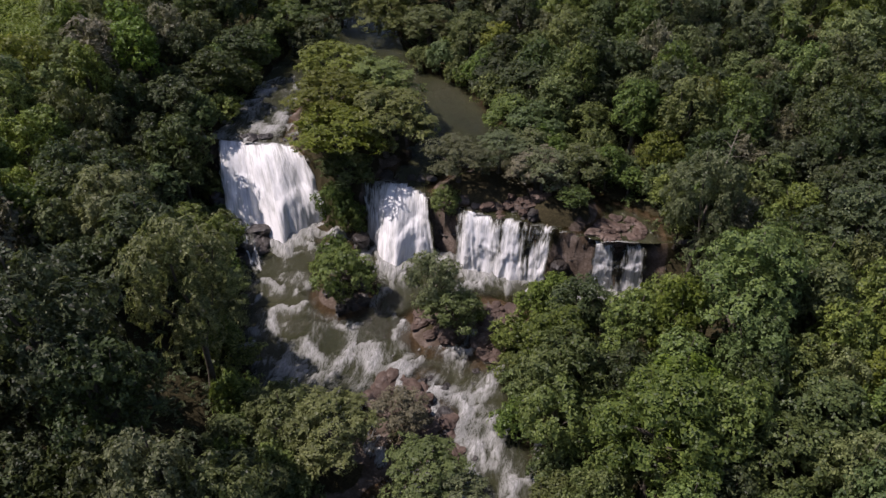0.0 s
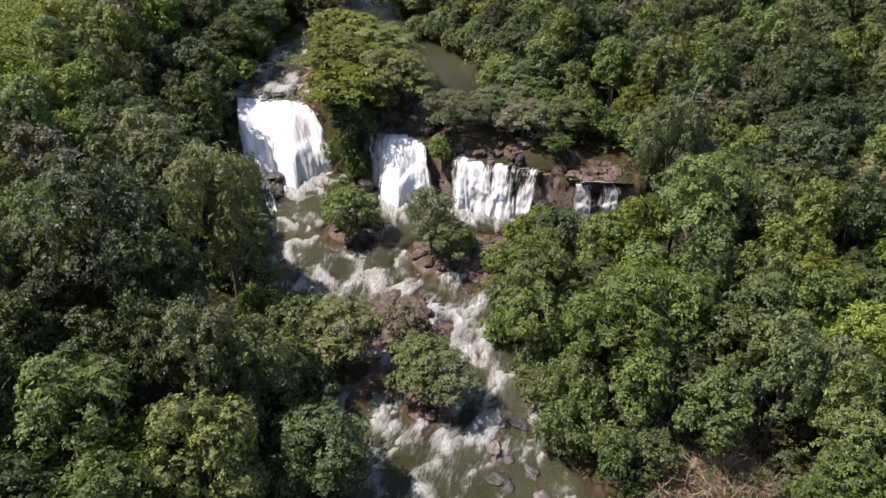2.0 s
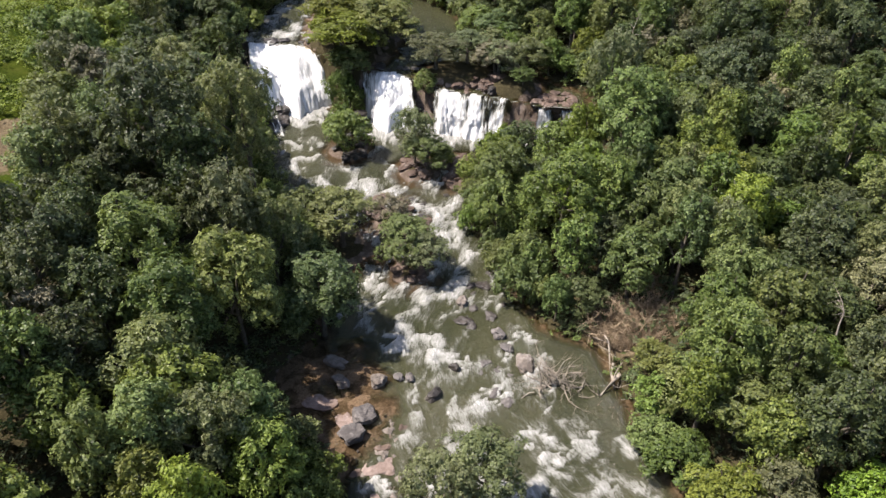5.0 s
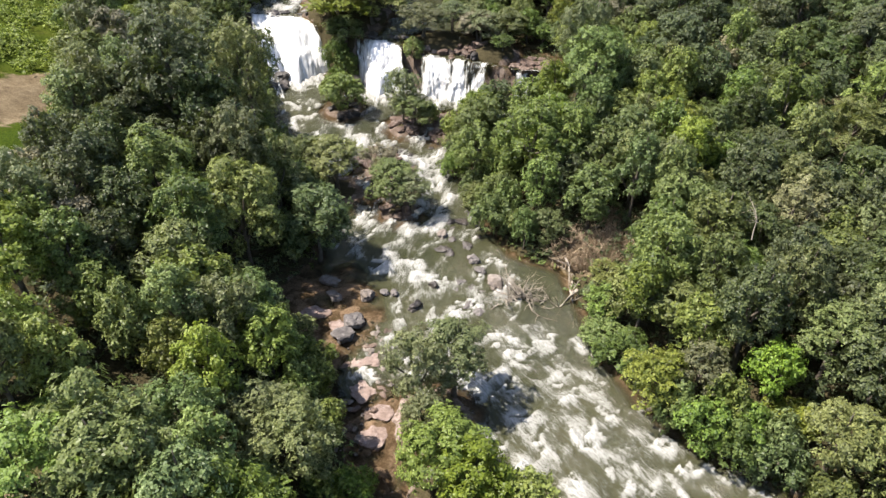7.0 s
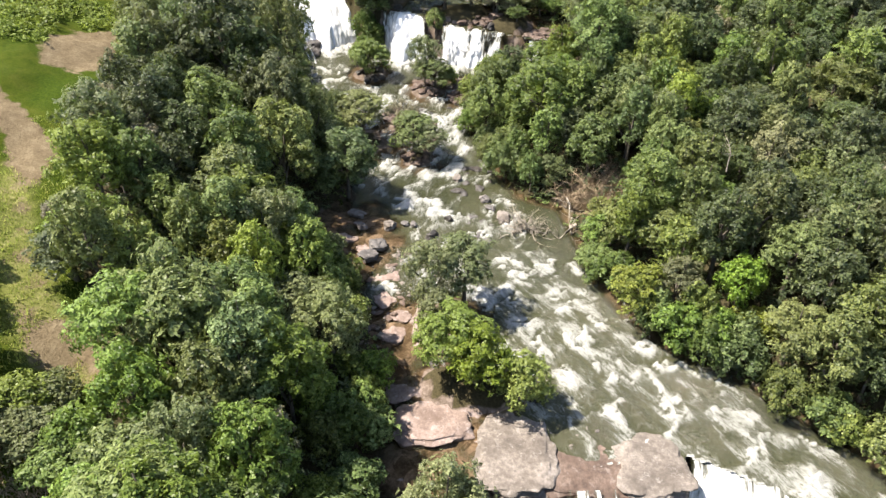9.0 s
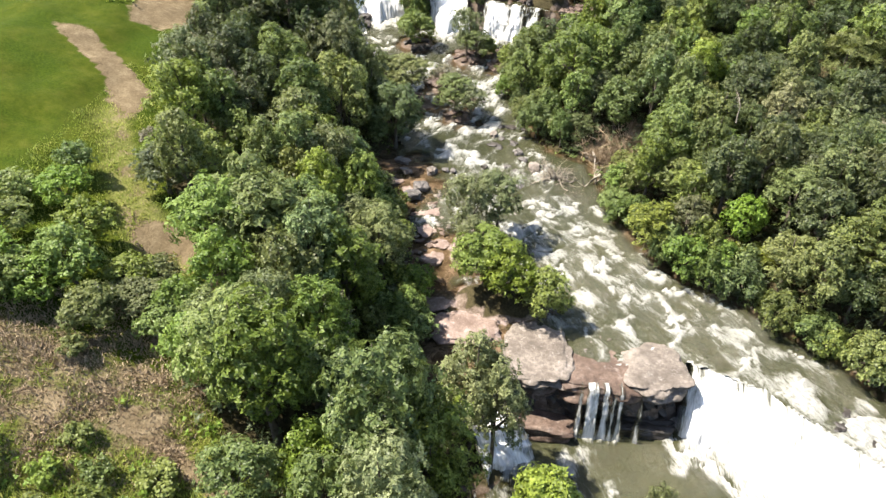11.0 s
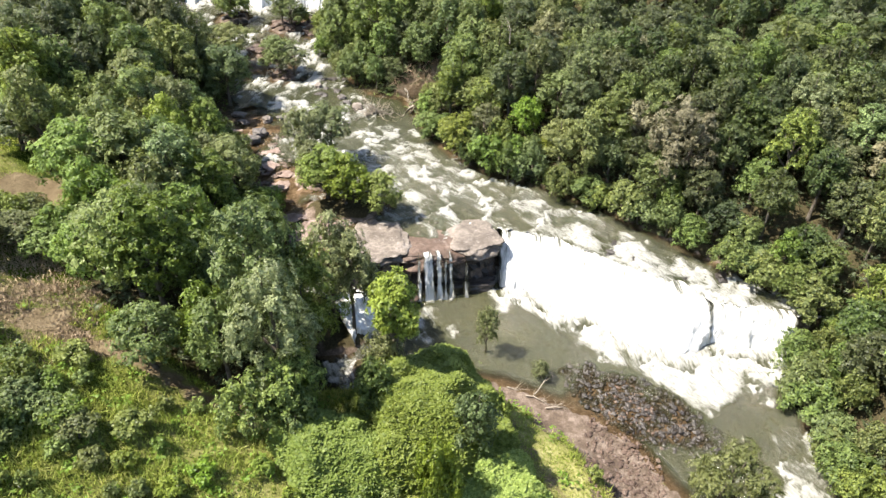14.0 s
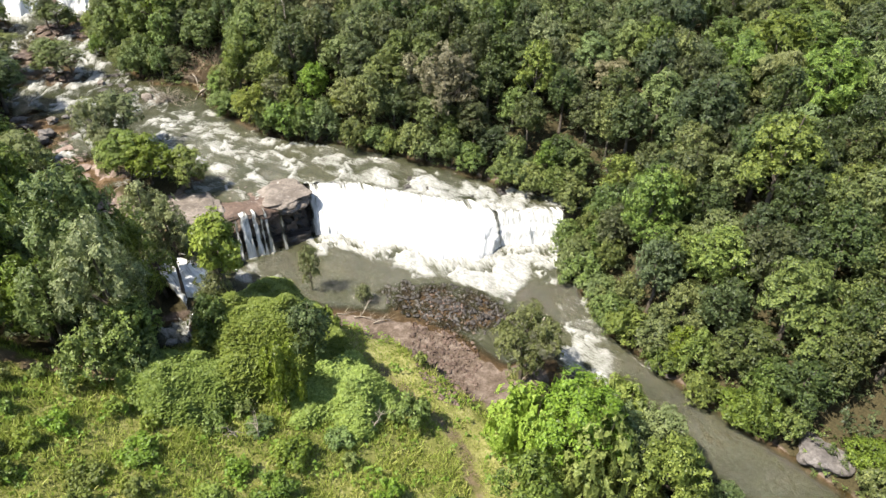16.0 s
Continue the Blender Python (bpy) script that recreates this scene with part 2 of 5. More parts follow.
def water_material(name, falling=False):
    """Silty river water with white froth; the froth runs along the flow in streaks."""
    k = Mat(name)
    flow = k.attr("flow").outputs["Vector"]
    froth = k.attr("froth").outputs["Fac"]
    if falling:
        stretch = k.n("Mapping", Scale=(1.5, 0.4, 1.0))
        stretch2 = k.n("Mapping", Scale=(6.0, 0.9, 1.0))
    else:
        stretch = k.n("Mapping", Scale=(1.7, 0.52, 1.0))
        stretch2 = k.n("Mapping", Scale=(4.8, 1.5, 1.0))
    k.link(flow, stretch.inputs[0])
    k.link(flow, stretch2.inputs[0])
    a = k.noise(1.0, 6.0, 0.62, stretch.outputs[0], 0.5 if falling else 1.0)
    b = k.noise(1.0, 5.0, 0.7, stretch2.outputs[0], 0.0 if falling else 1.2)
    if falling:
        grain = k.calc("MULTIPLY_ADD", b, 0.5, k.calc("MULTIPLY", a, 0.5))
    else:
        ridge = k.calc("SUBTRACT", 1.0, k.calc("MULTIPLY", k.calc("ABSOLUTE", k.calc("SUBTRACT", b, 0.5)), 5.0))
        grain = k.calc("ADD", k.calc("MULTIPLY_ADD", b, 0.26, k.calc("MULTIPLY", a, 0.42)), k.calc("MULTIPLY", ridge, 0.22))
    # froth 0: none, 1: everywhere
    edge = k.calc("ADD", grain, k.calc("MULTIPLY_ADD", froth, 0.5, -0.24))
    white = k.ramp(edge, [(0.44, 0.0), (0.52, 0.18), (0.6, 0.6), (0.72, 1.0)])
    silt = k.ramp(k.noise(0.12, 3.0, 0.5, k.where()), [(0.3, (0.024, 0.027, 0.011)), (0.7, (0.046, 0.046, 0.022))])
    # aerated water is milky
    milk = k.ramp(k.calc("MULTIPLY_ADD", a, 0.5, k.calc("SUBTRACT", froth, 0.25)), [(0.45, 0.0), (1.0, 0.75)])
    silt = k.mix(milk, silt, (0.3, 0.3, 0.25))
    fcol = k.ramp(grain, [(0.32, (0.3, 0.305, 0.28)), (0.44, (0.55, 0.55, 0.53)), (0.55, (0.78, 0.775, 0.76))]) if falling else k.ramp(b, [(0.32, (0.12, 0.124, 0.108)), (0.5, (0.27, 0.27, 0.25)), (0.66, (0.48, 0.475, 0.455))])
    rough = k.calc("MULTIPLY_ADD", white, 0.65, 0.12)
    k.base(k.mix(white, silt, fcol), rough, 0.32)
    ripple = k.noise(2.4, 5.0, 0.6, k.where())
    k.bump(k.calc("ADD", k.calc("MULTIPLY", grain, 1.4), k.calc("MULTIPLY", ripple, 0.35)), 0.4 if falling else 0.55, 0.35)
    if falling:
        clear = k.n("BsdfTransparent")
        both = k.n("MixShader")
        k.link(k.ramp(edge, [(0.4, 0.0), (0.54, 1.0)]), both.inputs[0])
        k.link(clear.outputs[0], both.inputs[1])
        k.link(k.bsdf.outputs[0], both.inputs[2])
        k.link(both.outputs[0], k.out.inputs[0])
    else:
        # the shallows let the bed show
        clear = k.n("BsdfTransparent")
        clear.inputs[0].default_value = (0.74, 0.69, 0.58, 1)
        both = k.n("MixShader")
        deep = k.attr("deep").outputs["Fac"]
        k.link(k.calc("MAXIMUM", white, deep), both.inputs[0])
        k.link(clear.outputs[0], both.inputs[1])
        k.link(k.bsdf.outputs[0], both.inputs[2])
        k.link(both.outputs[0], k.out.inputs[0])
    return k.m


WATER = water_material("silty_river_water")
FALLING = water_material("falling_white_water", True)

# ---- the lie of the land ----
LEFT_BANK = [(-14, 190), (-14, 104), (-21, 86), (-23, 78), (-25, 69), (-25, 64), (-23, 56), (-21, 50), (-19, 44), (-17, 40), (-14.5, 35), (-13, 31), (-10, 25), (-8.5, 19), (-11.5, 14), (-11, 9),
             (-7, 7), (-5, 2), (-3, -4), (-3, -10), (-3, -17), (-1, -24), (1, -27.5), (6, -27.5), (11, -27), (15, -27.8), (18, -29), (21, -31), (24.5, -33.6), (27.5, -37), (29, -41), (30.5, -44.5),
             (33.5, -47.5), (36, -54), (38, -62), (38, -80), (30, -160)]
RIGHT_BANK = [(-8, 190), (-8, 104), (-3, 84), (3.5, 78), (6.5, 70), (10, 62), (15, 57), (20, 53), (20, 47.5), (13, 46.5), (7.5, 45), (6, 40), (6, 35), (8, 29), (9.5, 23), (11, 19.5), (15.5, 17),
              (16.5, 12), (17.5, 6), (19.5, 1.5), (23, -3), (27, -5), (33.3, -10.5), (38.5, -17), (43, -22), (47, -25.5), (48.5, -29), (46, -33), (43.5, -38), (42.8, -44), (43.6, -50),
              (45, -56), (47, -63), (50, -80), (45, -160)]
RIVER = np.array(LEFT_BANK + RIGHT_BANK[::-1], float)
UPPER_LIP = np.array([(-60, 66), (-24, 65), (-16.5, 64.5), (-12, 60.5), (-8, 58.6), (-4, 58.6), (-1.3, 56), (3.5, 53.5), (9, 52), (13.7, 49.8), (18, 49.5), (60, 46)], float)
LOWER_LIP = np.array([(-60, -27), (-5, -25), (2, -22.5), (5, -17), (7, -15.6), (13, -15.9), (19, -15.6), (20.6, -14.6), (21.3, -12.6), (26.5, -15), (32.8, -20.5), (36.5, -24), (39, -26), (46.5, -29), (90, -34)], float)


def shore(x, y):
    """Metres from the river's edge: minus in the river."""
    x, y = np.asarray(x, float), np.asarray(y, float)
    best = np.full(x.shape, 1e9)
    inside = np.zeros(x.shape, bool)
    for (ax, ay), (bx, by) in zip(RIVER, np.roll(RIVER, -1, 0)):
        dx, dy = bx - ax, by - ay
        f = np.clip(((x - ax) * dx + (y - ay) * dy) / (dx * dx + dy * dy), 0, 1)
        best = np.minimum(best, (x - ax - f * dx) ** 2 + (y - ay - f * dy) ** 2)
        if dy != 0:
            inside ^= ((ay > y) != (by > y)) & (x < ax + (y - ay) * dx / dy)
    return np.where(inside, -1, 1) * np.sqrt(best)


def smooth(a, b, v):
    f = np.clip((v - a) / (b - a), 0, 1)
    return f * f * (3 - 2 * f)


def waves(x, y, size, seed=0):
    """Cheap soft noise between -1 and 1 for whole arrays."""
    r = np.random.RandomState(seed)
    total = np.zeros(np.shape(x))
    for i in range(9):
        a, ph, s = r.rand() * 6.283, r.rand() * 6.283, size * (0.6 + 0.9 * r.rand())
        total = total + np.sin((x * np.cos(a) + y * np.sin(a)) * 6.283 / s + ph + 1.3 * np.sin((x * np.sin(a) - y * np.cos(a)) * 4.1 / s + 2 * ph))
    return total / 5.0


def level_top(x, y):
    return 12.4 + 0.13 * (np.clip(y, 40, 120) - 53) + 0.05 * np.clip(-x - 8, 0, 20)


def level_mid(x, y):
    return np.interp(y, [-40, -28, -20, -13, -5, 5, 15, 28, 38, 45, 52, 70], [-0.4, 0.35, 1.6, 2.35, 3.2, 4.2, 4.7, 5.2, 5.9, 6.8, 7.5, 8.2])


def level_low(x, y):
    return np.interp(y, [-160, -60, -40, -34, -26, -17], [-8.5, -5.7, -4.7, -3.9, -3.0, -2.4])


def past_upper(x, y):
    return y - np.interp(x, UPPER_LIP[:, 0], UPPER_LIP[:, 1])


def past_lower(x, y):
    return y - np.interp(x, LOWER_LIP[:, 0], LOWER_LIP[:, 1])


def river_level(x, y, d):
    w = 0.45 + 0.6 * np.clip(d, 0, 40)
    hi, lo = smooth(-w, w, past_upper(x, y)), smooth(-w, w, past_lower(x, y))
    low, mid, top = level_low(x, y), level_mid(x, y), level_top(x, y)
    return low + (mid - low) * lo + (top - mid) * hi


def shallows(x, y):
    """The bedrock shelf along the left side of the middle reach."""
    f = smooth(7.5, 3.5, np.hypot((x + 6.5) / 1.0, (y - 11) / 1.3)) + smooth(5.5, 2.5, np.hypot(x + 1.5 - 0.25 * (y + 2), (y + 4) / 1.8))
    g = smooth(6, 3.5, np.hypot((x - 5) / 1.5, (y + 13.5)))
    bar = smooth(1.15, 0.55, np.hypot((x - 29.3 + 0.8 * (y + 33.5)) / 5.0, (y + 33.5) / 6.0) + 0.12 * waves(x, y, 3.0, 16))
    return np.clip(f + g + bar, 0, 1)


ISLES = [(-10, 70, 6.6, 13, 1.6), (4.2, 57.5, 5.0, 3.2, 0.9), (11, 54.5, 3.5, 3.4, 1.2), (-9, 48.6, 2.3, 2.6, 0.4), (-0.2, 44.3, 2.6, 2.4, 0.35), (4.6, 44, 2.6, 3.2, 0.35), (-8.6, 30.5, 3.8, 3.4, 0.5),
         (-2.6, 34, 2.4, 4.2, 0.35), (-0.6, 27, 2.0, 2.2, 0.35), (3.2, -0.4, 3.0, 3.0, 0.6), (5.6, -7, 4.4, 2.6, 0.9), (3.6, -21.4, 2.8, 2.0, 0.8), (6.6, -25.6, 2.2, 1.6, 0.9), (30, -44.6, 3.6, 1.8, 0.5)]


def islets(x, y):
    """How far the small islands rise over the water; far below 0 off them."""
    best = np.full(np.shape(x), -9.0)
    for cx, cy, rx, ry, h in ISLES:
        q = np.hypot((x - cx) / rx, (y - cy) / ry) + 0.13 * waves(x, y, 2.4, int(9 + abs(cx)))
        best = np.maximum(best, h * np.clip(2.4 * (1 - q), -9, 1))
    return best


def height(x, y, d=None):
    x, y = np.asarray(x, float), np.asarray(y, float)
    d = shore(x, y) if d is None else d
    lvl = river_level(x, y, d)
    middle = np.interp(y, [-160, -60, -45, -33, -15, 0, 15, 60, 190], [38, 43, 36, 25, 12, 7, 2, -6, -4])
    left = 4.8 - 0.28 * np.clip(x, -48, 30) - 0.03 * np.clip(x + 48, -2000, 0) * 0.5 + 0.03 * np.clip(y + 30, -30, 150)
    left = left - 0.02 * np.clip(-y - 40, 0, 60)
    right = 5 + 0.1 * np.clip(x - 20, -20, 120) + 0.04 * (np.clip(y, -90, 200) + 20) + 0.12 * np.clip(y - 20, 0, 80)
    side = smooth(-4, 4, x - middle)
    plane = left * (1 - side) + right * side
    bank = lvl + 0.25 + (0.75 + 0.5 * smooth(-18, -24, y) * smooth(3, -4, x)) * np.clip(d, 0, 60) ** 0.95
    out = -np.log(np.exp(-0.6 * np.clip(plane, -30, 60)) + np.exp(-0.6 * np.clip(bank, -30, 60))) / 0.6
    low_shore = beach(x, y)
    out = out * (1 - low_shore) + (lvl + 0.03 + 0.11 * np.clip(d, 0, 9)) * low_shore
    out = np.maximum(out, lvl + 0.03 + 0.09 * (1 - low_shore) + 0.02 * np.clip(d, 0, 20))
    out = out + np.clip(d / 6, 0, 1) * (0.35 * waves(x, y, 9, 3) + 0.12 * waves(x, y, 2.6, 4))
    sh = np.clip(shallows(x, y) + 0.25 * waves(x, y, 5.0, 15) * (shallows(x, y) > 0.02), 0, 1)
    depth = np.clip(-d * 0.5, 0, 1.1) * (1 - sh) + sh * (0.12 + 0.2 * waves(x, y, 3.2, 5) + 0.14 * waves(x, y, 1.1, 6))
    bed = np.maximum(lvl - depth, lvl + islets(x, y))
    return np.where(d > 0, out, bed)


def grid_mesh(name, xs, ys, z, keep=None, attrs=()):
    """A sheet over the plan points xs, ys; keep says which corners belong to it."""
    nx, ny = len(xs), len(ys)
    gx, gy = np.meshgrid(xs, ys)
    idx = np.arange(nx * ny).reshape(ny, nx)
    quads = np.stack([idx[:-1, :-1], idx[:-1, 1:], idx[1:, 1:], idx[1:, :-1]], -1).reshape(-1, 4)
    verts = np.stack([gx.ravel(), gy.ravel(), z.ravel()], 1)
    if keep is not None:
        quads = quads[keep.ravel()[quads].all(1)]
    used = np.unique(quads)
    back = np.full(nx * ny, -1)
    back[used] = np.arange(len(used))
    me = bpy.data.meshes.new(name)
    me.from_pydata(verts[used].tolist(), [], back[quads].tolist())
    for an, kind, arr in attrs:
        at = me.attributes.new(an, kind, "POINT")
        if kind == "FLOAT":
            at.data.foreach_set("value", np.ascontiguousarray(arr.ravel()[used], dtype=np.float32))
        else:
            at.data.foreach_set("vector", np.ascontiguousarray(arr.reshape(-1, 3)[used].ravel(), dtype=np.float32))
    me.polygons.foreach_set("use_smooth", np.ones(len(me.polygons), bool))
    return me


def spread(near, far, step):
    """Even steps between -near and near about a middle, growing ones out to far."""
    lo, hi = near
    inner = np.arange(lo, hi + step / 2, step)
    g = np.geomspace(step, far, 26)
    return np.concatenate([lo - g[::-1], inner, hi + g])


def clearing(x, y):
    """1 where the left side lies open: field, trail and meadow; 0 in the woods."""
    edge = np.interp(y, [-60, -42, -38, -33, -28, -20, -14, -4, 8, 25, 40, 67, 90, 190], [40, 40, 1, -6, -12, -18, -18, -25, -28.5, -31, -38, -41, -45, -47])
    f = smooth(1.5, -1.5, x - edge)
    g = smooth(1.5, -1.5, x - np.interp(y, [-70, -50, -46, -40, -36, -32, -28], [20, 28, 31, 29.5, 28, 23, 14])) * smooth(-26.5, -28.5, y) * smooth(-3, -1, x + 0.0 * y)
    return np.clip(np.maximum(f, g) * (x < 30), 0, 1)


def beach(x, y):
    """The muddy gravel shore of the pool."""
    return smooth(4.2, 2.0, np.abs(x - np.interp(y, [-48, -44, -37, -31, -28], [28.5, 27.5, 25.0, 19.4, 16])) + 1.0 * waves(x, y, 3.5, 68)) * smooth(-49, -46, y) * smooth(-27.5, -29, y)


def dry_strip(x, y):
    """The dry grassy way that leads from the track down to the meadow."""
    return smooth(3.4, 1.6, np.abs(y - np.interp(x, [-33, -30, -26.5, -24, -19], [4, -2.5, -8, -11.3, -12.4])) + 0.6 * waves(x, y, 4, 69)) * smooth(-36, -33, x) * smooth(-17.5, -19.5, x)


def trail(x, y):
    """Bare earth: the track beside the field, the dry patch and the foot trail."""
    width = np.interp(y, [-2, 6, 10, 16], [1.2, 2.4, 3.0, 3.2])
    a = smooth(width, 0.6 * width - 0.4, np.abs(x - np.interp(y, [-12, -8, -2.6, 4.8, 9.2, 12, 16, 24], [-26, -30, -32, -32.6, -34.2, -37, -42, -50]) + 0.6 * waves(x, y, 6, 62))) * smooth(0, 7, y) * smooth(20, 16.5, y)
    b = 0.56 * smooth(7.5, 3.0, np.hypot((x + 23.5) / 1.9, (y + 27.0))) + 0.22 * waves(x, y, 4, 61) * smooth(9, 5, np.hypot((x + 23.5) / 1.9, (y + 27.0)))
    c = smooth(1.2, 0.5, np.abs(y - np.interp(x, [-18, -11, -6, -2, 1], [-28.5, -31.5, -34.5, -36.5, -38]))) * smooth(-20, -18, x) * smooth(2, 0, x)
    e = smooth(1.3, 0.4, np.abs(x - np.interp(y, [-56, -50, -44, -36, -31], [19.5, 21, 19.3, 16.8, 16]))) * smooth(-58, -54, y) * smooth(-29, -31, y)
    g = 0.85 * smooth(4.3, 1.8, np.hypot((x + 38.6) / 1.25, (y - 29.5) / 1.9) + 0.7 * waves(x, y, 4, 63))
    h = 0.42 * dry_strip(x, y) + 0.5 * smooth(2.6, 1.0, np.hypot((x + 22) / 1.6, y + 11.6)) + 0.2 * waves(x, y, 3, 69) * dry_strip(x, y)
    k = smooth(3.8, 2.2, np.hypot((x - 17.6) / 1.15, y - 18.6) + 0.5 * waves(x, y, 3, 70))
    return np.clip(np.maximum.reduce([a, b * 0.9, c * 0.8, e * 0.58, g, h, k, beach(x, y)]), 0, 1)


def shore_strip(x, y):
    """The short pale grass between the thicket and the gravel."""
    return smooth(3.2, 1.4, np.abs(x - np.interp(y, [-54, -48, -42, -36, -31], [22.5, 22, 20, 18, 16.5])) + 0.8 * waves(x, y, 3, 67))


def straw_of(x, y):
    """How dry and pale the meadow grass is; palest along the shore."""
    strip = shore_strip(x, y)
    meadow = clearing(x, y) * smooth(-24, -27, y) * (0.35 + 0.65 * smooth(-14, -3, x)) * np.clip(0.62 + 0.3 * waves(x, y, 8, 66) + 0.35 * strip + 0.3 * strip * waves(x, y, 3, 71), 0, 1)
    return np.maximum(meadow, 0.5 * dry_strip(x, y))


xs, ys = spread((-58, 84), 2600, 0.8), spread((-88, 118), 2600, 0.8)
gx, gy = np.meshgrid(xs, ys)
gd = shore(gx, gy)
gz = height(gx, gy, gd)
opened, bare = clearing(gx, gy), trail(gx, gy)
far_meadow = smooth(-55, -62, gx) * (gd > 0)
ground = new("ground", grid_mesh("ground", xs, ys, gz, None, [
    ("meadow", "FLOAT", np.maximum(opened, far_meadow)), ("bare", "FLOAT", bare), ("straw", "FLOAT", straw_of(gx, gy)), ("shelf", "FLOAT", shallows(gx, gy) * (gy > -16)), ("bed", "FLOAT", np.maximum(smooth(0.15, -0.35, gd) * (islets(gx, gy) < 0.35), 0.85 * beach(gx, gy)))]))
ground.data.materials.append(GROUND)
tagged(ground, "uneven valley floor with meadow, bare earth and litter under the trees", "ground", kind="structure")


# ---- the river ----
def froth(x, y, d):
    """How white the water is, 0 to 1."""
    up, lo = past_upper(x, y), past_lower(x, y)
    f = np.where(up > 0, 0.1 + 0.4 * smooth(-12, -18, x) * smooth(90, 66, y), 0.3)
    mid = (up <= 0) & (lo > 0)
    rapid = np.interp(y, [-25, -14, -6, 4, 9, 13, 17, 21, 24, 30, 36, 41, 46, 53], [0.44, 0.33, 0.42, 0.43, 0.36, 0.38, 0.4, 0.34, 0.4, 0.54, 0.58, 0.48, 0.32, 0.3])
    rapid = rapid + (0.2 + 0.2 * waves(x, y, 3.2, 26)) * smooth(-2, 1, lo + 1.2 * waves(x, y, 3, 25)) * smooth(7, 3, lo) * smooth(22, 30, x) + 0.12 * smooth(5, 1, np.hypot(x - 1.5 + 0.12 * (y - 20), (y - 19) / 2.4))
    # slack water along the right bank of the middle reach and behind the slab
    rapid = rapid - 0.3 * smooth(6, 1.5, np.hypot((x - 15) / 1.0, (y - 14) / 1.2)) - 0.25 * smooth(4, 1.5, np.hypot(x - 5, y - 19)) - 0.2 * smooth(-3.5, -0.5, d)
    f = np.where(mid, rapid, f)
    foot = smooth(-6.5, -1.0, up + 1.2 * waves(x, y, 4.0, 21)) * smooth(20, 15, x) * (0.75 + 0.35 * smooth(-4, -9, x) + 0.25 * waves(x, y, 5, 22))
    f = np.where(mid, np.maximum(f, 0.92 * foot), f)
    low = lo <= 0
    pool = 0.1 + 0.34 * smooth(4, 1.5, np.hypot(x - 41.3, (y + 41.5) / 1.5)) + 0.42 * smooth(4, 1.5, np.hypot(x - 37.8, (y + 45.8))) + 0.28 * smooth(4, 1, np.hypot(x - 13, y + 21)) + 0.45 * smooth(4, 2, np.hypot(x - 5, y + 25.5))
    apron = np.interp(x, [20, 23, 27, 33, 35.5, 38, 41, 46], [3.0, 5.2, 7.6, 9.4, 9.0, 6.0, 3.6, 3.4])
    main = smooth(-6.0, 1.4, lo + apron + 1.6 * waves(x, y, 4.0, 23)) * smooth(18.5, 21.0, x)
    pool = np.maximum(pool, 1.15 * main)
    f = np.where(low, pool, f)
    f = f - 0.4 * shallows(x, y) * (up <= 0)
    return np.clip(f, 0, 1.3)


def flow_of(x, y, turns):
    """Coordinates across and along the stream; turns: its bearing in degrees at y = -13, 0, 25 and 40."""
    turn = np.interp(y, [-13, 0, 25, 40], turns) * math.pi / 180
    return np.stack([x * np.cos(turn) + y * np.sin(turn), x * np.sin(turn) - y * np.cos(turn), 0 * x], -1)


def reach(name, xs, ys, level, part_of, label, turns):
    x, y = np.meshgrid(xs, ys)
    d = shore(x, y)
    fr = froth(x, y, d)
    fl = flow_of(x, y, turns)
    across, along = fl[..., 0] + 0.5 * waves(x, y, 5.0, 31), fl[..., 1] + 0.8 * waves(x, y, 4.0, 32)
    crest = np.sin(along * 1.5 + 2.6 * waves(x, y, 5.0, 33)) * 0.25 + 0.62 * waves(across, along * 0.5, 2.7, 11) + 0.4 * waves(across, along * 0.7, 1.2, 12)
    rough = np.clip(fr, 0.06, 0.8)
    # breaking crests, sharp at the head and trailing off downstream
    beat = along / 3.4 + 0.9 * waves(across, along * 0.3, 6.5, 34) + 0.4 * waves(across, along, 2.3, 35)
    crisp = np.exp(-2.4 * (beat % 1.0)) * np.clip(0.45 + 1.5 * waves(across, along * 0.6, 3.8, 36), 0, 1.3)
    z = level(x, y) + (crest * 0.3 + crisp * 0.5) * rough
    fr = fr + (0.24 * crest + 0.66 * crisp - 0.06) * smooth(0.12, 0.3, fr)
    deep = smooth(0.08, 0.75, z - height(x, y, d))
    me = grid_mesh(name, xs, ys, z, part_of(x, y) & (d < 0.9), [("froth", "FLOAT", fr), ("flow", "FLOAT_VECTOR", fl), ("deep", "FLOAT", deep)])
    ob = new(name, me)
    me.materials.append(WATER)
    return tagged(ob, label, "river", kind="structure")


reach("water_upper", np.arange(-30, 24, 0.5), np.arange(46, 150, 0.5), level_top, lambda x, y: past_upper(x, y) > -0.3, "silty brown river above the upper falls", (0, 0, 0, 0))
reach("water_middle", np.arange(-27, 52, 0.26), np.arange(-32, 67, 0.26), level_mid, lambda x, y: (past_upper(x, y) < 0.6) & (past_lower(x, y) > -0.3), "grey-brown rapids with white froth between the falls", (38, 38, 8, 0))
reach("water_lower", np.arange(-4, 54, 0.3), np.arange(-100, -11, 0.3), level_low, lambda x, y: past_lower(x, y) < 0.8, "murky green-brown pool below the broad waterfall", (25, 25, 25, 25))


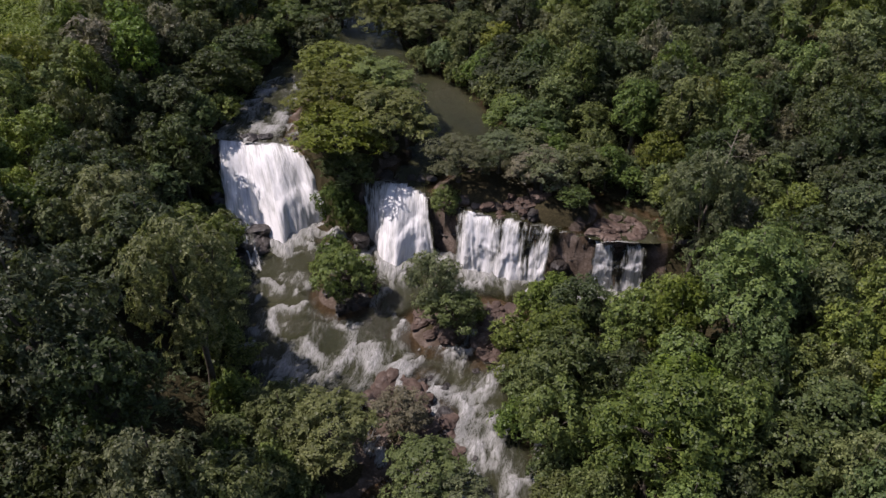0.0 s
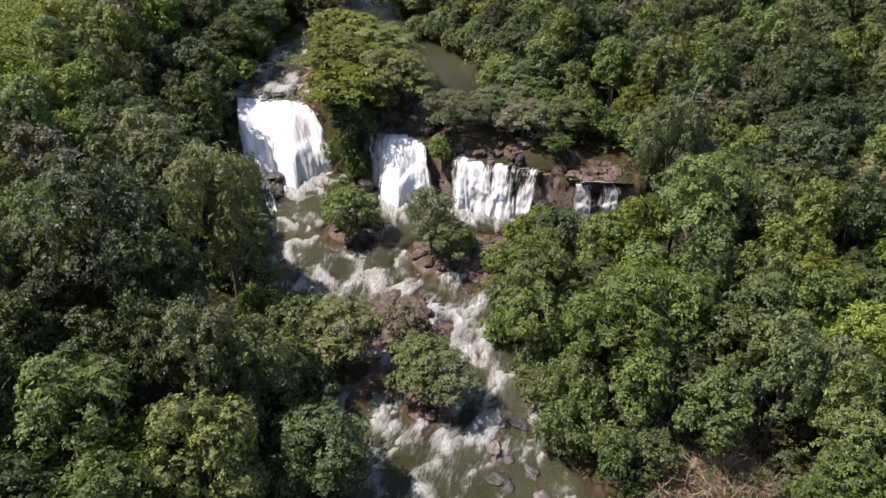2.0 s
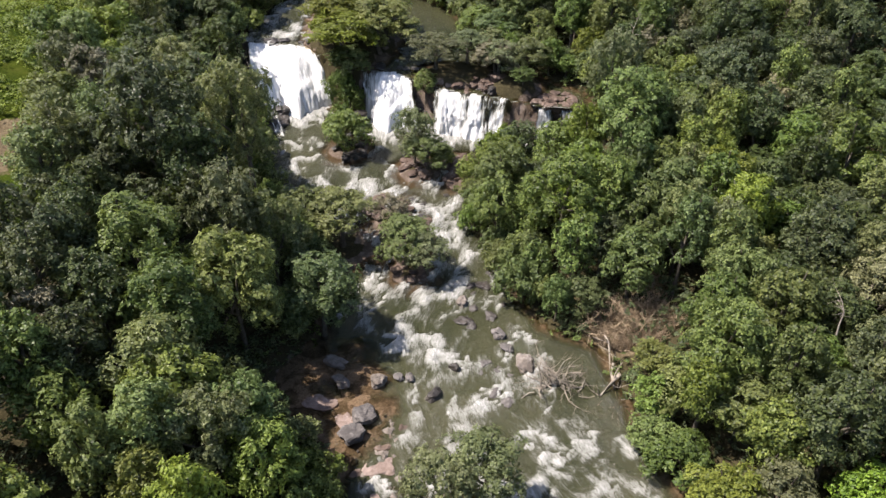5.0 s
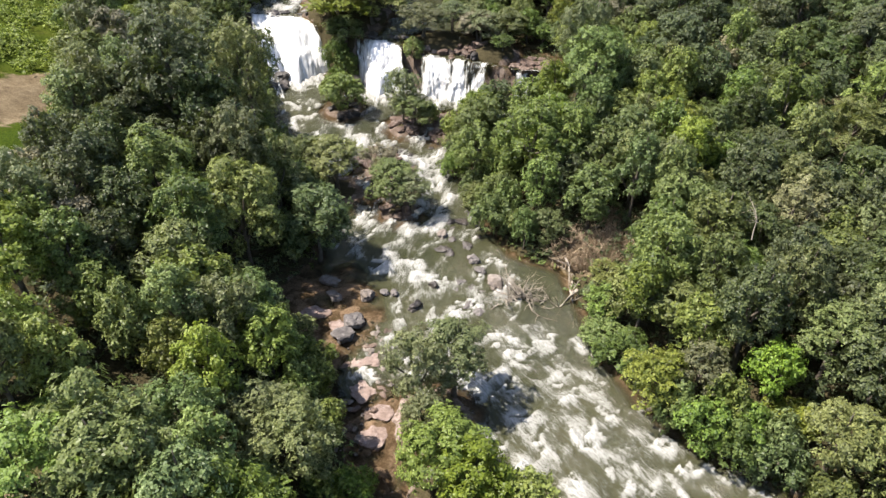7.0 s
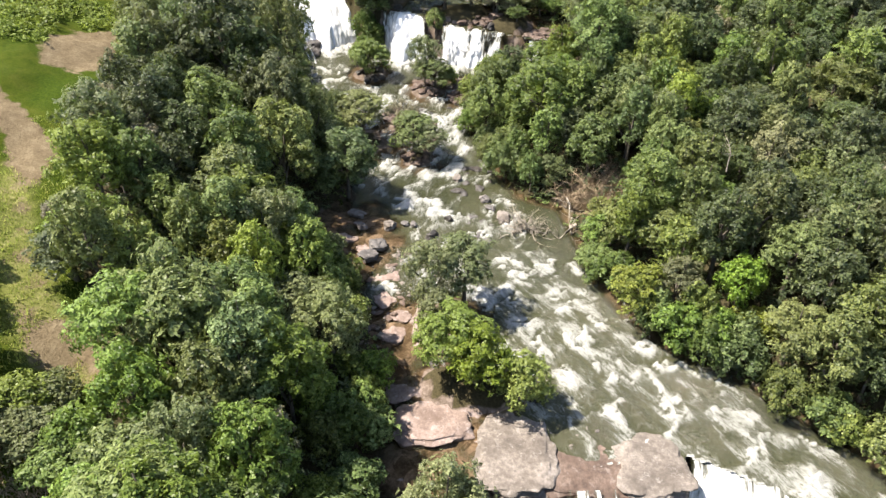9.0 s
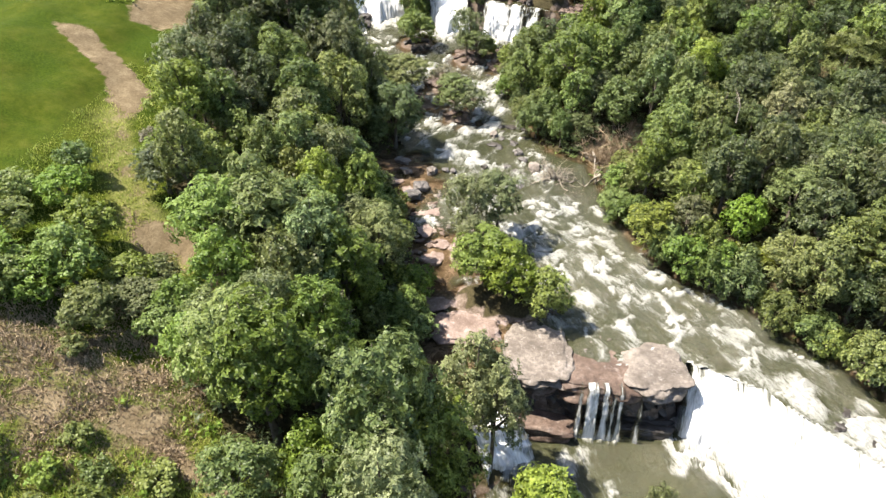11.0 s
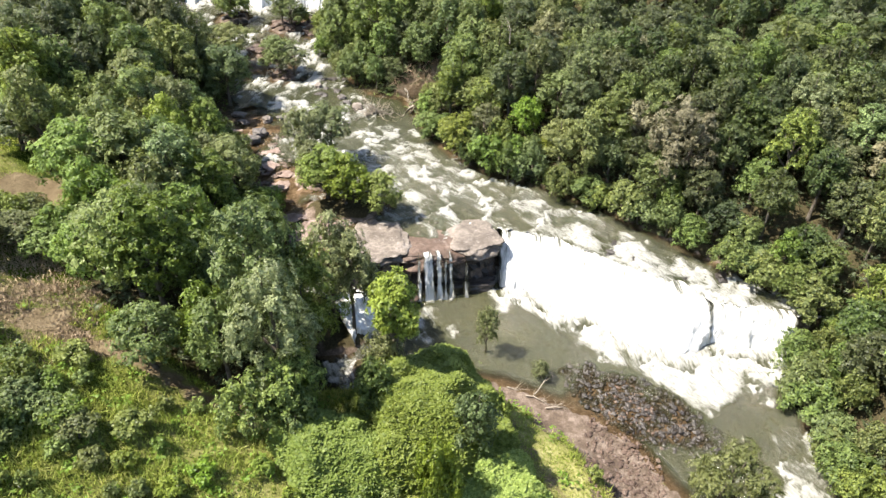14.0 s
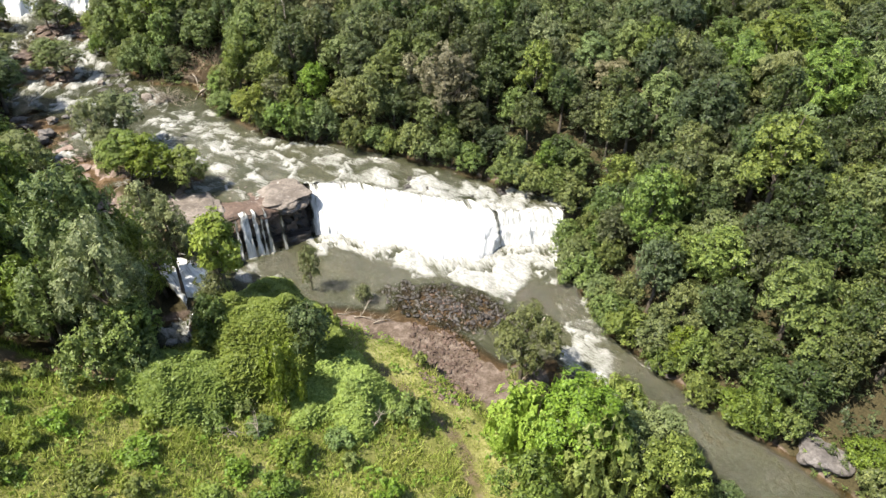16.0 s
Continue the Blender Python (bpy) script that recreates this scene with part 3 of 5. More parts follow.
def sheet_part(name, grid, fr, flow, material, parent, deep=False):
    n, m = grid.shape[:2]
    idx = np.arange(n * m).reshape(n, m)
    quads = np.stack([idx[:-1, :-1], idx[1:, :-1], idx[1:, 1:], idx[:-1, 1:]], -1).reshape(-1, 4)
    me = bpy.data.meshes.new(name)
    me.from_pydata(grid.reshape(-1, 3).tolist(), [], quads.tolist())
    for an, arr in (("froth", fr), ("deep", np.ones((n, m)))):
        at = me.attributes.new(an, "FLOAT", "POINT")
        at.data.foreach_set("value", np.ascontiguousarray(np.broadcast_to(arr, (n, m)), dtype=np.float32).ravel())
    at = me.attributes.new("flow", "FLOAT_VECTOR", "POINT")
    at.data.foreach_set("vector", flow.astype(np.float32).ravel())
    me.polygons.foreach_set("use_smooth", np.ones(len(me.polygons), bool))
    me.materials.append(material)
    ob = new(name, me)
    ob.parent = parent
    return ob


def waterfall(lip, base, level, froths, label, step=0.14, rows=36, rough=1.0, apron=1.6):
    """Water falling from the lip (x, y, z) to the line base (x, y) at the level foot, with a foaming apron at its foot."""
    lip, base = np.array(lip, float), np.array(base, float)
    seg = np.r_[0, np.cumsum(np.hypot(*np.diff(lip[:, :2], axis=0).T))]
    seg2 = np.r_[0, np.cumsum(np.hypot(*np.diff(base, axis=0).T))]
    total = seg[-1]
    s = np.arange(0, total, step)
    q = s / total
    r = np.random.RandomState(int(total * 10))

    def fibres(gap):
        k = np.arange(0, total + 2 * gap, gap)
        return np.interp(s, k, r.rand(len(k)))

    px, py, top = (np.interp(s, seg, lip[:, i]) for i in range(3))
    bx, by = (np.interp(q * seg2[-1], seg2, base[:, i]) for i in range(2))
    foot = level(bx, by)
    u = np.linspace(-0.08, 1, rows)[:, None]
    f = np.clip(u, 0, 1)
    su, uu = np.meshgrid(s, u.ravel())
    broad, mid_, fine = fibres(1.7), fibres(0.6), fibres(0.25)
    lump = waves(su, uu * 4, 1.6, 41) * 0.22 + waves(su * 1.5, uu * 4, 0.7, 42) * 0.11
    # each strand leaves the lip, leaps, strikes a ledge and leaps again
    ledge = 0.3 + 0.4 * broad
    fall = np.where(f < ledge, 0.85 * ledge * (f / ledge) ** 1.6, 0.85 * ledge + (1 - 0.85 * ledge) * (np.clip(f - ledge, 0, 1) / (1 - ledge)) ** 1.35)
    away = (f ** 0.75) * (0.82 + 0.25 * broad) + rough * 0.05 * np.sin(6.28 * f + 5 * mid_) * f
    ln = np.hypot(bx - px, by - py)
    nx, ny = (bx - px) / ln, (by - py) / ln
    # a ragged brink
    notch, jag = fibres(2.3) - 0.5, fibres(0.8) - 0.5
    px, py = px + nx * rough * (0.9 * notch + 0.4 * jag), py + ny * rough * (0.9 * notch + 0.4 * jag)
    push = rough * (lump * (0.15 + f) + 0.2 * (mid_ - 0.5) * f + 0.06 * (fine - 0.5) * (0.3 + f)) - (24 if rough > 0.5 else 8) * np.clip(-u, 0, 1) + rough * 0.3 * (broad - 0.5)
    x = px + (bx - px) * away + nx * push
    y = py + (by - py) * away + ny * push
    z = top + 0.02 + rough * 0.16 * (mid_ - 0.5) - fall * (top - foot + 0.25)
    root = tagged(new("waterfall"), label, "waterfall", "waterfalls")
    ends = np.clip(np.minimum(s, total - s) / 0.9, 0, 1)
    fr = np.interp(q, np.linspace(0, 1, len(froths)), froths)[None, :] * (0.62 + 0.44 * np.clip(u * 1.8 + 0.1, 0, 1)) + 0.22 * smooth(0.65, 1, u) + rough * (0.35 * lump + 0.3 * (mid_ - 0.5) + 0.25 * (fine - 0.5))
    fr = fr * (0.25 + 0.75 * ends) - 0.2 * (1 - ends)
    sheet_part("sheet", np.stack([x, y, z], -1), fr, np.stack([su, uu * (top - foot), 0 * su], -1), FALLING, root)
    # the apron
    v = np.linspace(0, 1, 12)[:, None]
    av, sv = np.meshgrid(s, v.ravel())
    wide = apron * (0.6 + 0.8 * broad)
    ax = x[-1] + nx * wide * (v * 1.5 - 0.5)
    ay = y[-1] + ny * wide * (v * 1.5 - 0.5)
    boil = waves(ax, ay, 1.5, 43) * 0.6 + waves(ax, ay, 0.6, 44) * 0.35
    az = level(ax, ay) - 0.15 + (0.4 + 0.3 * boil) * np.sin(np.clip(v * 1.15, 0, 1) * math.pi) * np.clip(np.interp(q, np.linspace(0, 1, len(froths)), froths), 0, 1) * (0.4 + 0.6 * ends)
    af = np.interp(q, np.linspace(0, 1, len(froths)), froths)[None, :] * 1.15 * (1 - 0.85 * v) * (0.3 + 0.7 * ends) + 0.3 * boil
    sheet_part("foam", np.stack([ax, ay, az], -1), af, np.stack([ax, ay * 0.5, 0 * ax], -1), WATER, root)
    return root


waterfall([(-24.3, 65, 14.6), (-20, 65.2, 14.5), (-16.0, 64.8, 14.2), (-14.6, 63.4, 13.9)], [(-21.8, 56), (-19, 55.6), (-16, 56.4), (-11.6, 60.2)], level_mid, (0.95, 1.3, 1.1, 1.35, 1.15, 1.4, 1.05), "tall white waterfall foaming down the ledges beside a leafy islet", rough=0.95, apron=3.4)
waterfall([(-24.0, 58.5, 9.6), (-21, 57.5, 9.4), (-18.5, 56, 8.8)], [(-22.4, 53.5), (-19.6, 52.5), (-16.8, 51.5)], level_mid, (0.5, 0.7, 0.5), "side strand of white water over dark boulders", rough=1.4, apron=2.4)
waterfall([(-8.6, 58.8, 13.0), (-6.8, 59.2, 13.0), (-3.9, 59.0, 13.0), (-1.0, 55.8, 12.7)], [(-7.8, 57.2), (-6.2, 54.0), (-4.4, 52.2), (-0.4, 53.4)], level_mid, (0.55, 0.6, 1.15, 1.3, 1.0, 0.6), "cream-white waterfall curving over a rounded ledge", rough=0.8, apron=2.6)
waterfall([(0.6, 54.6, 12.5), (3.5, 53.6, 12.4), (10.8, 51.4, 12.2)], [(0.6, 52.4), (3.0, 51.2), (9.9, 49.6)], level_mid, (0.3, 0.85, 1.15, 1.1, 0.62, 0.98, 0.42, 0.78, 0.4), "broad white waterfall breaking over dark rock", apron=2.2)
waterfall([(12.8, 50.2, 11.6), (18.6, 49.4, 11.5)], [(12.8, 49.0), (18.6, 48.4)], level_mid, (0.6, 0.85, 0.4, 0.85, 0.5), "thin waterfall in separate strands over dark rock", rough=0.7, apron=0.9)
waterfall([(20.9, -12.8, 2.3), (26.5, -15, 2.1), (32.0, -19.5, 1.6), (36.5, -24, 1.1), (39.2, -26.4, 0.7)], [(20.4, -16.2), (25.0, -20.5), (30.4, -26.0), (35.4, -28.8), (39.1, -27.9)], level_low, (0.82, 0.95, 1.05, 0.92, 1.05, 0.98, 1.1, 1.02, 1.0), "broad glaring white waterfall across the river", rough=0.65, apron=2.4)
waterfall([(38.4, -26.0, 0.75), (42.5, -27.6, 0.55), (47.0, -29, 0.3)], [(38.2, -27.6), (42.2, -29.4), (46.6, -30.6)], level_low, (1.05, 0.86, 0.98, 0.82, 1.0, 0.9, 1.02, 0.86, 0.75), "white curtain of water falling off a straight ledge", step=0.1, rough=0.4, apron=3.0)
waterfall([(10.6, -16.6, 2.75), (18.4, -16.5, 2.75)], [(10.6, -17.6), (18.4, -17.5)], level_low, tuple(0.06 + sum(h * math.exp(-((k * 0.13 - c) / w) ** 2) for c, w, h in ((1.6, 0.2, 0.6), (2.45, 0.34, 0.85), (2.9, 0.2, 0.6), (3.65, 0.32, 0.7), (4.3, 0.2, 0.55), (4.85, 0.24, 0.65), (6.4, 0.2, 0.3))) for k in range(61)), "thin waterfall trickling in strands off the rock slab", step=0.08, rough=0.45, apron=0.6)
waterfall([(3.4, -21.0, 0.4), (5.4, -19.2, 0.3), (7.4, -17.6, 0.4)], [(4.8, -23.2), (7.0, -21.6), (9.2, -19.6)], level_low, (0.6, 0.9, 0.7), "small foaming side waterfall between the trees", rough=1.4, apron=2.0)


# ---- rocks ----
def stone_mesh(name, seed, detail, material, flat=0.0, rough=0.3, block=2.8):
    """A worn stone about one metre in half width; flat: how much its top is planed off."""
    bm = bmesh.new()
    bmesh.ops.create_icosphere(bm, subdivisions=detail, radius=1)
    off = Vector((seed * 3.7, seed * 1.3, 0))
    for v in bm.verts:
        c = v.co.copy()
        c /= (abs(c.x) ** block + abs(c.y) ** block + abs(c.z) ** block) ** (1 / block)
        k = 1 + rough * noise.noise(c * 1.1 + off) + 0.45 * rough * noise.noise(c * 2.6 + off) + 0.22 * rough * noise.noise(c * 6.5 + off)
        c = c * k
        if c.z > 0.5:
            c.z = 0.5 + (c.z - 0.5) * (1 - flat)
        v.co = c
    me = bpy.data.meshes.new(name)
    bm.to_mesh(me)
    bm.free()
    me.materials.append(material)
    me.polygons.foreach_set("use_smooth", np.full(len(me.polygons), detail > 3))
    return me


STONES = {key: [stone_mesh("boulder", 10 * n + i, 3, mat, 0.25, 0.42) for i in range(4)] for n, (key, mat) in enumerate((("pale", ROCK_PALE), ("red", ROCK_RED), ("dark", ROCK_DARK), ("grey", ROCK_GREY)))}
WORDS = {"pale": "pale weathered boulder lying in the river", "red": "reddish-brown boulder at the water's edge", "dark": "dark wet boulder amid the white water", "grey": "grey rounded boulder lying in the shallows"}
SHELF = {"pale": "boulders in the shallows", "red": "boulders of the ledge", "dark": "wet boulders in the rapids", "grey": "boulders on the bank"}


def boulder(key, x, y, z, a, b, c, turn=0.0):
    ob = new("boulder", STONES[key][int(abs(x * 7 + y * 3)) % 4])
    ob.matrix_world = Matrix.LocRotScale((x, y, z), Euler((random.uniform(-0.2, 0.2), random.uniform(-0.2, 0.2), turn)), (a, b, c))
    return tagged(ob, WORDS[key], "boulder", SHELF[key])


def slab(name, x, y, z, a, b, c, turn, seed, material, label):
    me = stone_mesh(name, seed, 5, material, 0.5, 0.3, 4.5)
    ob = new(name, me)
    ob.matrix_world = Matrix.LocRotScale((x, y, z), Euler((0, 0, turn)), (a, b, c))
    return tagged(ob, label, "rock")


slab("rock_slab", 8.8, -12.7, 2.2, 2.9, 3.5, 0.8, -0.12, 3, ROCK_PALE, "broad pale rock slab on the waterfall's brink")
slab("rock_slab", 18.5, -13.7, 2.05, 2.5, 2.5, 0.82, 0.15, 5, ROCK_PALE, "rounded pale rock slab beside the broad waterfall")
slab("rock_slab", 13.9, -13.3, 1.7, 3.4, 3.1, 0.95, 0.05, 8, ROCK_RED, "wet reddish rock slab with water running over it")
slab("rock_slab", 2.6, -10.4, 2.5, 2.7, 1.9, 0.62, 0.1, 11, ROCK_PINK, "pale pinkish bedrock shelf in the shallows")
slab("rock_slab", 8.6, -16.8, -1.9, 3.2, 1.2, 1.0, -0.1, 14, ROCK_RED, "fallen reddish rock block under the overhang")
# the foot has the same plain dark rock as the cliff behind it
slab("rock_slab", 16.8, -16.3, -2.6, 3.6, 0.9, 1.5, 0.0, 17, ROCK_DARK, "dark rock foot under the thin strands")
slab("rock_slab", 49.2, -63.2, -5.1, 2.6, 2.0, 1.3, 0.5, 21, ROCK_GREY, "grey cracked rock face on the river bank")
slab("rock_slab", 51.6, -66.5, -4.9, 2.4, 1.8, 1.4, 1.2, 22, ROCK_GREY, "grey rock outcrop on the river bank")
slab("rock_slab", 16.2, 52.4, 11.3, 2.7, 2.2, 1.0, 0.3, 25, ROCK_RED, "stepped reddish rock ledge above the thin waterfall")


for n, (x, y, a, b) in enumerate(((-2.3, 5.6, 1.1, 0.8), (-2.4, 2.6, 0.9, 1.2), (-1.2, -1.6, 1.2, 1.0), (-5.0, 9.4, 0.9, 0.6), (-7.2, 11.2, 1.2, 0.7), (0.2, -7.4, 1.5, 1.1), (-0.6, 0.6, 0.8, 0.9))):
    slab("bedrock_slab", x, y, float(level_mid(x, y)) - 0.16, a, b, 0.32, 0.7 * n, 30 + n, ROCK_PINK, "flat pinkish bedrock slab just above the shallow water")


def cliff(points, foot, label, seed):
    """A dark rock face of broken ledges under a lip."""
    pts = np.array(points, float)
    seg = np.r_[0, np.cumsum(np.hypot(*np.diff(pts[:, :2], axis=0).T))]
    s = np.arange(0, seg[-1], 0.35)
    r = np.random.RandomState(seed)
    px, py, top = (np.interp(s, seg, pts[:, i]) for i in range(3))
    tx, ty = np.gradient(px), np.gradient(py)
    ox, oy = ty / np.hypot(tx, ty), -tx / np.hypot(tx, ty)
    u = np.linspace(0, 1, 18)[:, None]
    su, uu = np.meshgrid(s, u.ravel())
    ledge = np.round(uu * 5 + 0.6 * waves(su, uu * 3, 4, seed)) / 5
    out = -0.9 + 1.2 * ledge * (uu > 0.05) + 0.35 * waves(su, uu * 6, 1.7, seed + 1) + 0.15 * r.normal(size=su.shape)
    z = top - 0.12 - uu * (top - foot + 0.5)
    verts = np.stack([px + ox * out, py + oy * out, z], -1)
    n, m = verts.shape[:2]
    idx = np.arange(n * m).reshape(n, m)
    quads = np.stack([idx[:-1, :-1], idx[1:, :-1], idx[1:, 1:], idx[:-1, 1:]], -1).reshape(-1, 4)
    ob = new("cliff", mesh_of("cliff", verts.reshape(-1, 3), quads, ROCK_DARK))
    return tagged(ob, label, "cliff", kind="structure")


def mesh_of(name, verts, faces, material, shade=False):
    me = bpy.data.meshes.new(name)
    me.from_pydata(np.asarray(verts).tolist(), [], faces if isinstance(faces, list) else faces.tolist())
    me.materials.append(material)
    if shade:
        me.polygons.foreach_set("use_smooth", np.ones(len(me.polygons), bool))
    return me


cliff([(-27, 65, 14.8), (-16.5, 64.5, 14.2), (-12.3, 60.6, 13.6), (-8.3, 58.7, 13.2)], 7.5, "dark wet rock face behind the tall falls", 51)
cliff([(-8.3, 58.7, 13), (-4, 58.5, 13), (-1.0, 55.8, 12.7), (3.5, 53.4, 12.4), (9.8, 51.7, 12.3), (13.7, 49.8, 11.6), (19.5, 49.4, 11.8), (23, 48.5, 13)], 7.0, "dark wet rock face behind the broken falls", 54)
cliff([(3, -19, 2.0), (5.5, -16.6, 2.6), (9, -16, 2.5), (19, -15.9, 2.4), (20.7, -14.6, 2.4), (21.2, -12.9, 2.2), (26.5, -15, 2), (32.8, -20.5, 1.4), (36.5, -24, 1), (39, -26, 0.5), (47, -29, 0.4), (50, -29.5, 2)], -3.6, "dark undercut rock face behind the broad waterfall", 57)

for row in (("pale", -6.6, 15.3, 4.85, 1.0, 0.55, 0.42), ("pale", -2.9, 13.2, 4.8, 0.62, 0.56, 0.5), ("grey", -1.3, 13.6, 4.75, 0.4, 0.34, 0.3), ("grey", -0.4, 13.5, 4.75, 0.42, 0.3, 0.3), ("dark", 1.6, 11.8, 4.6, 0.7, 0.5, 0.45),
            ("grey", -3.8, 9.7, 4.7, 0.95, 0.75, 0.55), ("grey", -4.4, 8.0, 4.65, 0.8, 0.95, 0.5), ("pale", -5.8, 13.2, 4.7, 0.9, 0.5, 0.25), ("pale", 4.0, 22.5, 5.1, 0.7, 0.45, 0.45), ("grey", 7.0, 18.5, 4.95, 0.7, 0.5, 0.4),
            ("pale", 9.0, 15.1, 4.8, 1.0, 0.7, 0.5), ("dark", 3.2, 14.6, 4.8, 0.42, 0.35, 0.4), ("grey", 7.6, 16.8, 4.8, 0.6, 0.4, 0.35)):
    boulder(*row, random.uniform(0, 3))
rr = np.random.RandomState(5)


def strew(key, count, cx, cy, rx, ry, lo, hi, sink=0.15):
    for _ in range(count):
        q, a = math.sqrt(rr.rand()), rr.rand() * 6.283
        x, y, r = cx + rx * q * math.cos(a), cy + ry * q * math.sin(a), rr.uniform(lo, hi)
        d = shore(np.array([x]), np.array([y]))
        z = max(float(height(np.array([x]), np.array([y]), d)[0]), float(river_level(np.array([x]), np.array([y]), d)[0]) - 0.25)
        boulder(key, x, y, z + r * (0.3 - sink), r * rr.uniform(0.8, 1.4), r * rr.uniform(0.7, 1.1), r * rr.uniform(0.5, 0.85), rr.rand() * 3)


def gravel(name, material, count, cx, cy, rx, ry, lo, hi, slant, label):
    """Many small stones in one sheet; slant: how the patch runs off its axis."""
    bm = bmesh.new()
    bmesh.ops.create_icosphere(bm, subdivisions=1, radius=1)
    base = np.array([v.co[:] for v in bm.verts])
    tri = np.array([[v.index for v in f.verts] for f in bm.faces])
    bm.free()
    q, a = np.sqrt(rr.rand(count)), rr.rand(count) * 6.283
    y = cy + ry * q * np.sin(a)
    x = cx + rx * q * np.cos(a) + slant * 1.2 * (cy - y) * -1
    d = shore(x, y)
    z = np.maximum(height(x, y, d), river_level(x, y, d) - 0.12)
    r = lo + (hi - lo) * rr.rand(count) ** 2.5
    verts, faces = [], []
    for i in range(count):
        v = base * (1 + 0.35 * rr.normal(size=(len(base), 1)) * 0.6) * r[i] * rr.uniform(0.6, 1.35, 3) * np.array([1, 1, 0.7])
        t = rr.rand() * 6.283
        v = v @ np.array([[math.cos(t), math.sin(t), 0], [-math.sin(t), math.cos(t), 0], [0, 0, 1]])
        faces.append(tri + len(base) * i)
        verts.append(v + np.array([x[i], y[i], z[i] + 0.12 * r[i]]))
    ob = new(name, mesh_of(name, np.concatenate(verts), np.concatenate(faces), material))
    return tagged(ob, label, "stones", kind="stuff")


strew("red", 46, 5.0, 43.6, 2.2, 3.2, 0.3, 0.75)
strew("red", 24, -0.2, 44.0, 2.2, 2.0, 0.25, 0.6)
strew("dark", 12, -8.8, 48.0, 2.0, 2.2, 0.3, 0.6)
strew("red", 12, -0.6, 26.6, 1.8, 1.8, 0.25, 0.55)
strew("dark", 16, 1.2, 35.5, 4.5, 5.5, 0.3, 0.6)
strew("red", 18, -3.2, 37.2, 2.4, 2.6, 0.35, 0.9)
strew("red", 14, -0.4, 33.5, 1.6, 3.2, 0.3, 0.7)
strew("dark", 12, -19.5, 54.5, 1.8, 3.5, 0.6, 1.3)
strew("dark", 14, 6.5, 22, 2.6, 6, 0.3, 0.6)
strew("grey", 9, 8.5, 14.5, 3.5, 4, 0.25, 0.5)
strew("red", 20, -2.2, 4.5, 2.2, 6.0, 0.2, 0.5, 0.3)
strew("pale", 9, -1.6, 3.5, 2.0, 6.0, 0.2, 0.5, 0.35)
strew("red", 30, 15.8, 51.6, 2.6, 1.5, 0.3, 0.7)
strew("dark", 9, -18, 65.6, 5.5, 0.7, 0.4, 0.8)
strew("dark", 8, -4.5, 59.0, 3.6, 0.7, 0.35, 0.7)
strew("dark", 9, 6, 53.6, 4.2, 0.8, 0.3, 0.6)
strew("red", 16, 6.5, 54.3, 3.5, 1.2, 0.3, 0.8)
gravel("dark_stones", ROCK_DARK, 2600, 29.4, -33.4, 4.2, 5.6, 0.07, 0.26, -0.62, "jumble of dark wet stones below the broad waterfall")
gravel("brown_gravel", ROCK_RED, 1300, 25.8, -38.5, 3.6, 8.0, 0.07, 0.24, 0.3, "brown gravel and stones along the pool's shore")
gravel("river_stones", ROCK_PALE, 90, 13.9, -12.4, 3.6, 2.2, 0.08, 0.24, 0.0, "small stones scattered over the wet rock slab")
gravel("shelf_stones", ROCK_PALE, 130, -2.2, 3.5, 2.6, 7.0, 0.1, 0.4, 0.1, "pale broken stones on the bedrock shelf")
strew("dark", 30, 32.6, -18.0, 3.4, 1.9, 0.22, 0.55, 0.3)
strew("dark", 6, 40, -23.2, 3.0, 1.4, 0.3, 0.6, 0.35)
strew("dark", 12, 43.5, -46, 1.2, 6, 0.4, 0.9)


for x, y, z, r in ((-23.2, 60.2, 10.4, 1.0), (-18.6, 57.0, 8.3, 1.0), (-8.0, 55.2, 8.6, 0.8),
                   (10.6, 50.2, 9.0, 0.8), (-22.2, 55.8, 8.6, 1.1), (-19.4, 54.2, 8.0, 0.9)):
    boulder("dark", x, y, z, r * 1.2, r * 0.9, r * 0.8, x)
# ---- trees ----
def tube(points, radii, sides=6):
    """A tapering limb along points."""
    verts, faces = [], []
    pts = [Vector(p) for p in points]
    for i, p in enumerate(pts):
        way = (pts[min(i + 1, len(pts) - 1)] - pts[max(i - 1, 0)]).normalized()
        a = way.orthogonal().normalized()
        b = way.cross(a)
        for j in range(sides):
            f = 6.2832 * j / sides
            verts.append(tuple(p + (a * math.cos(f) + b * math.sin(f)) * radii[i]))
    for i in range(len(pts) - 1):
        for j in range(sides):
            k = (j + 1) % sides
            faces.append([i * sides + j, i * sides + k, (i + 1) * sides + k, (i + 1) * sides + j])
    faces.append([(len(pts) - 1) * sides + j for j in range(sides)])
    return verts, faces


def joined(pieces):
    verts, faces = [], []
    for v, f in pieces:
        faces += [[i + len(verts) for i in face] for face in f]
        verts += v
    return verts, faces


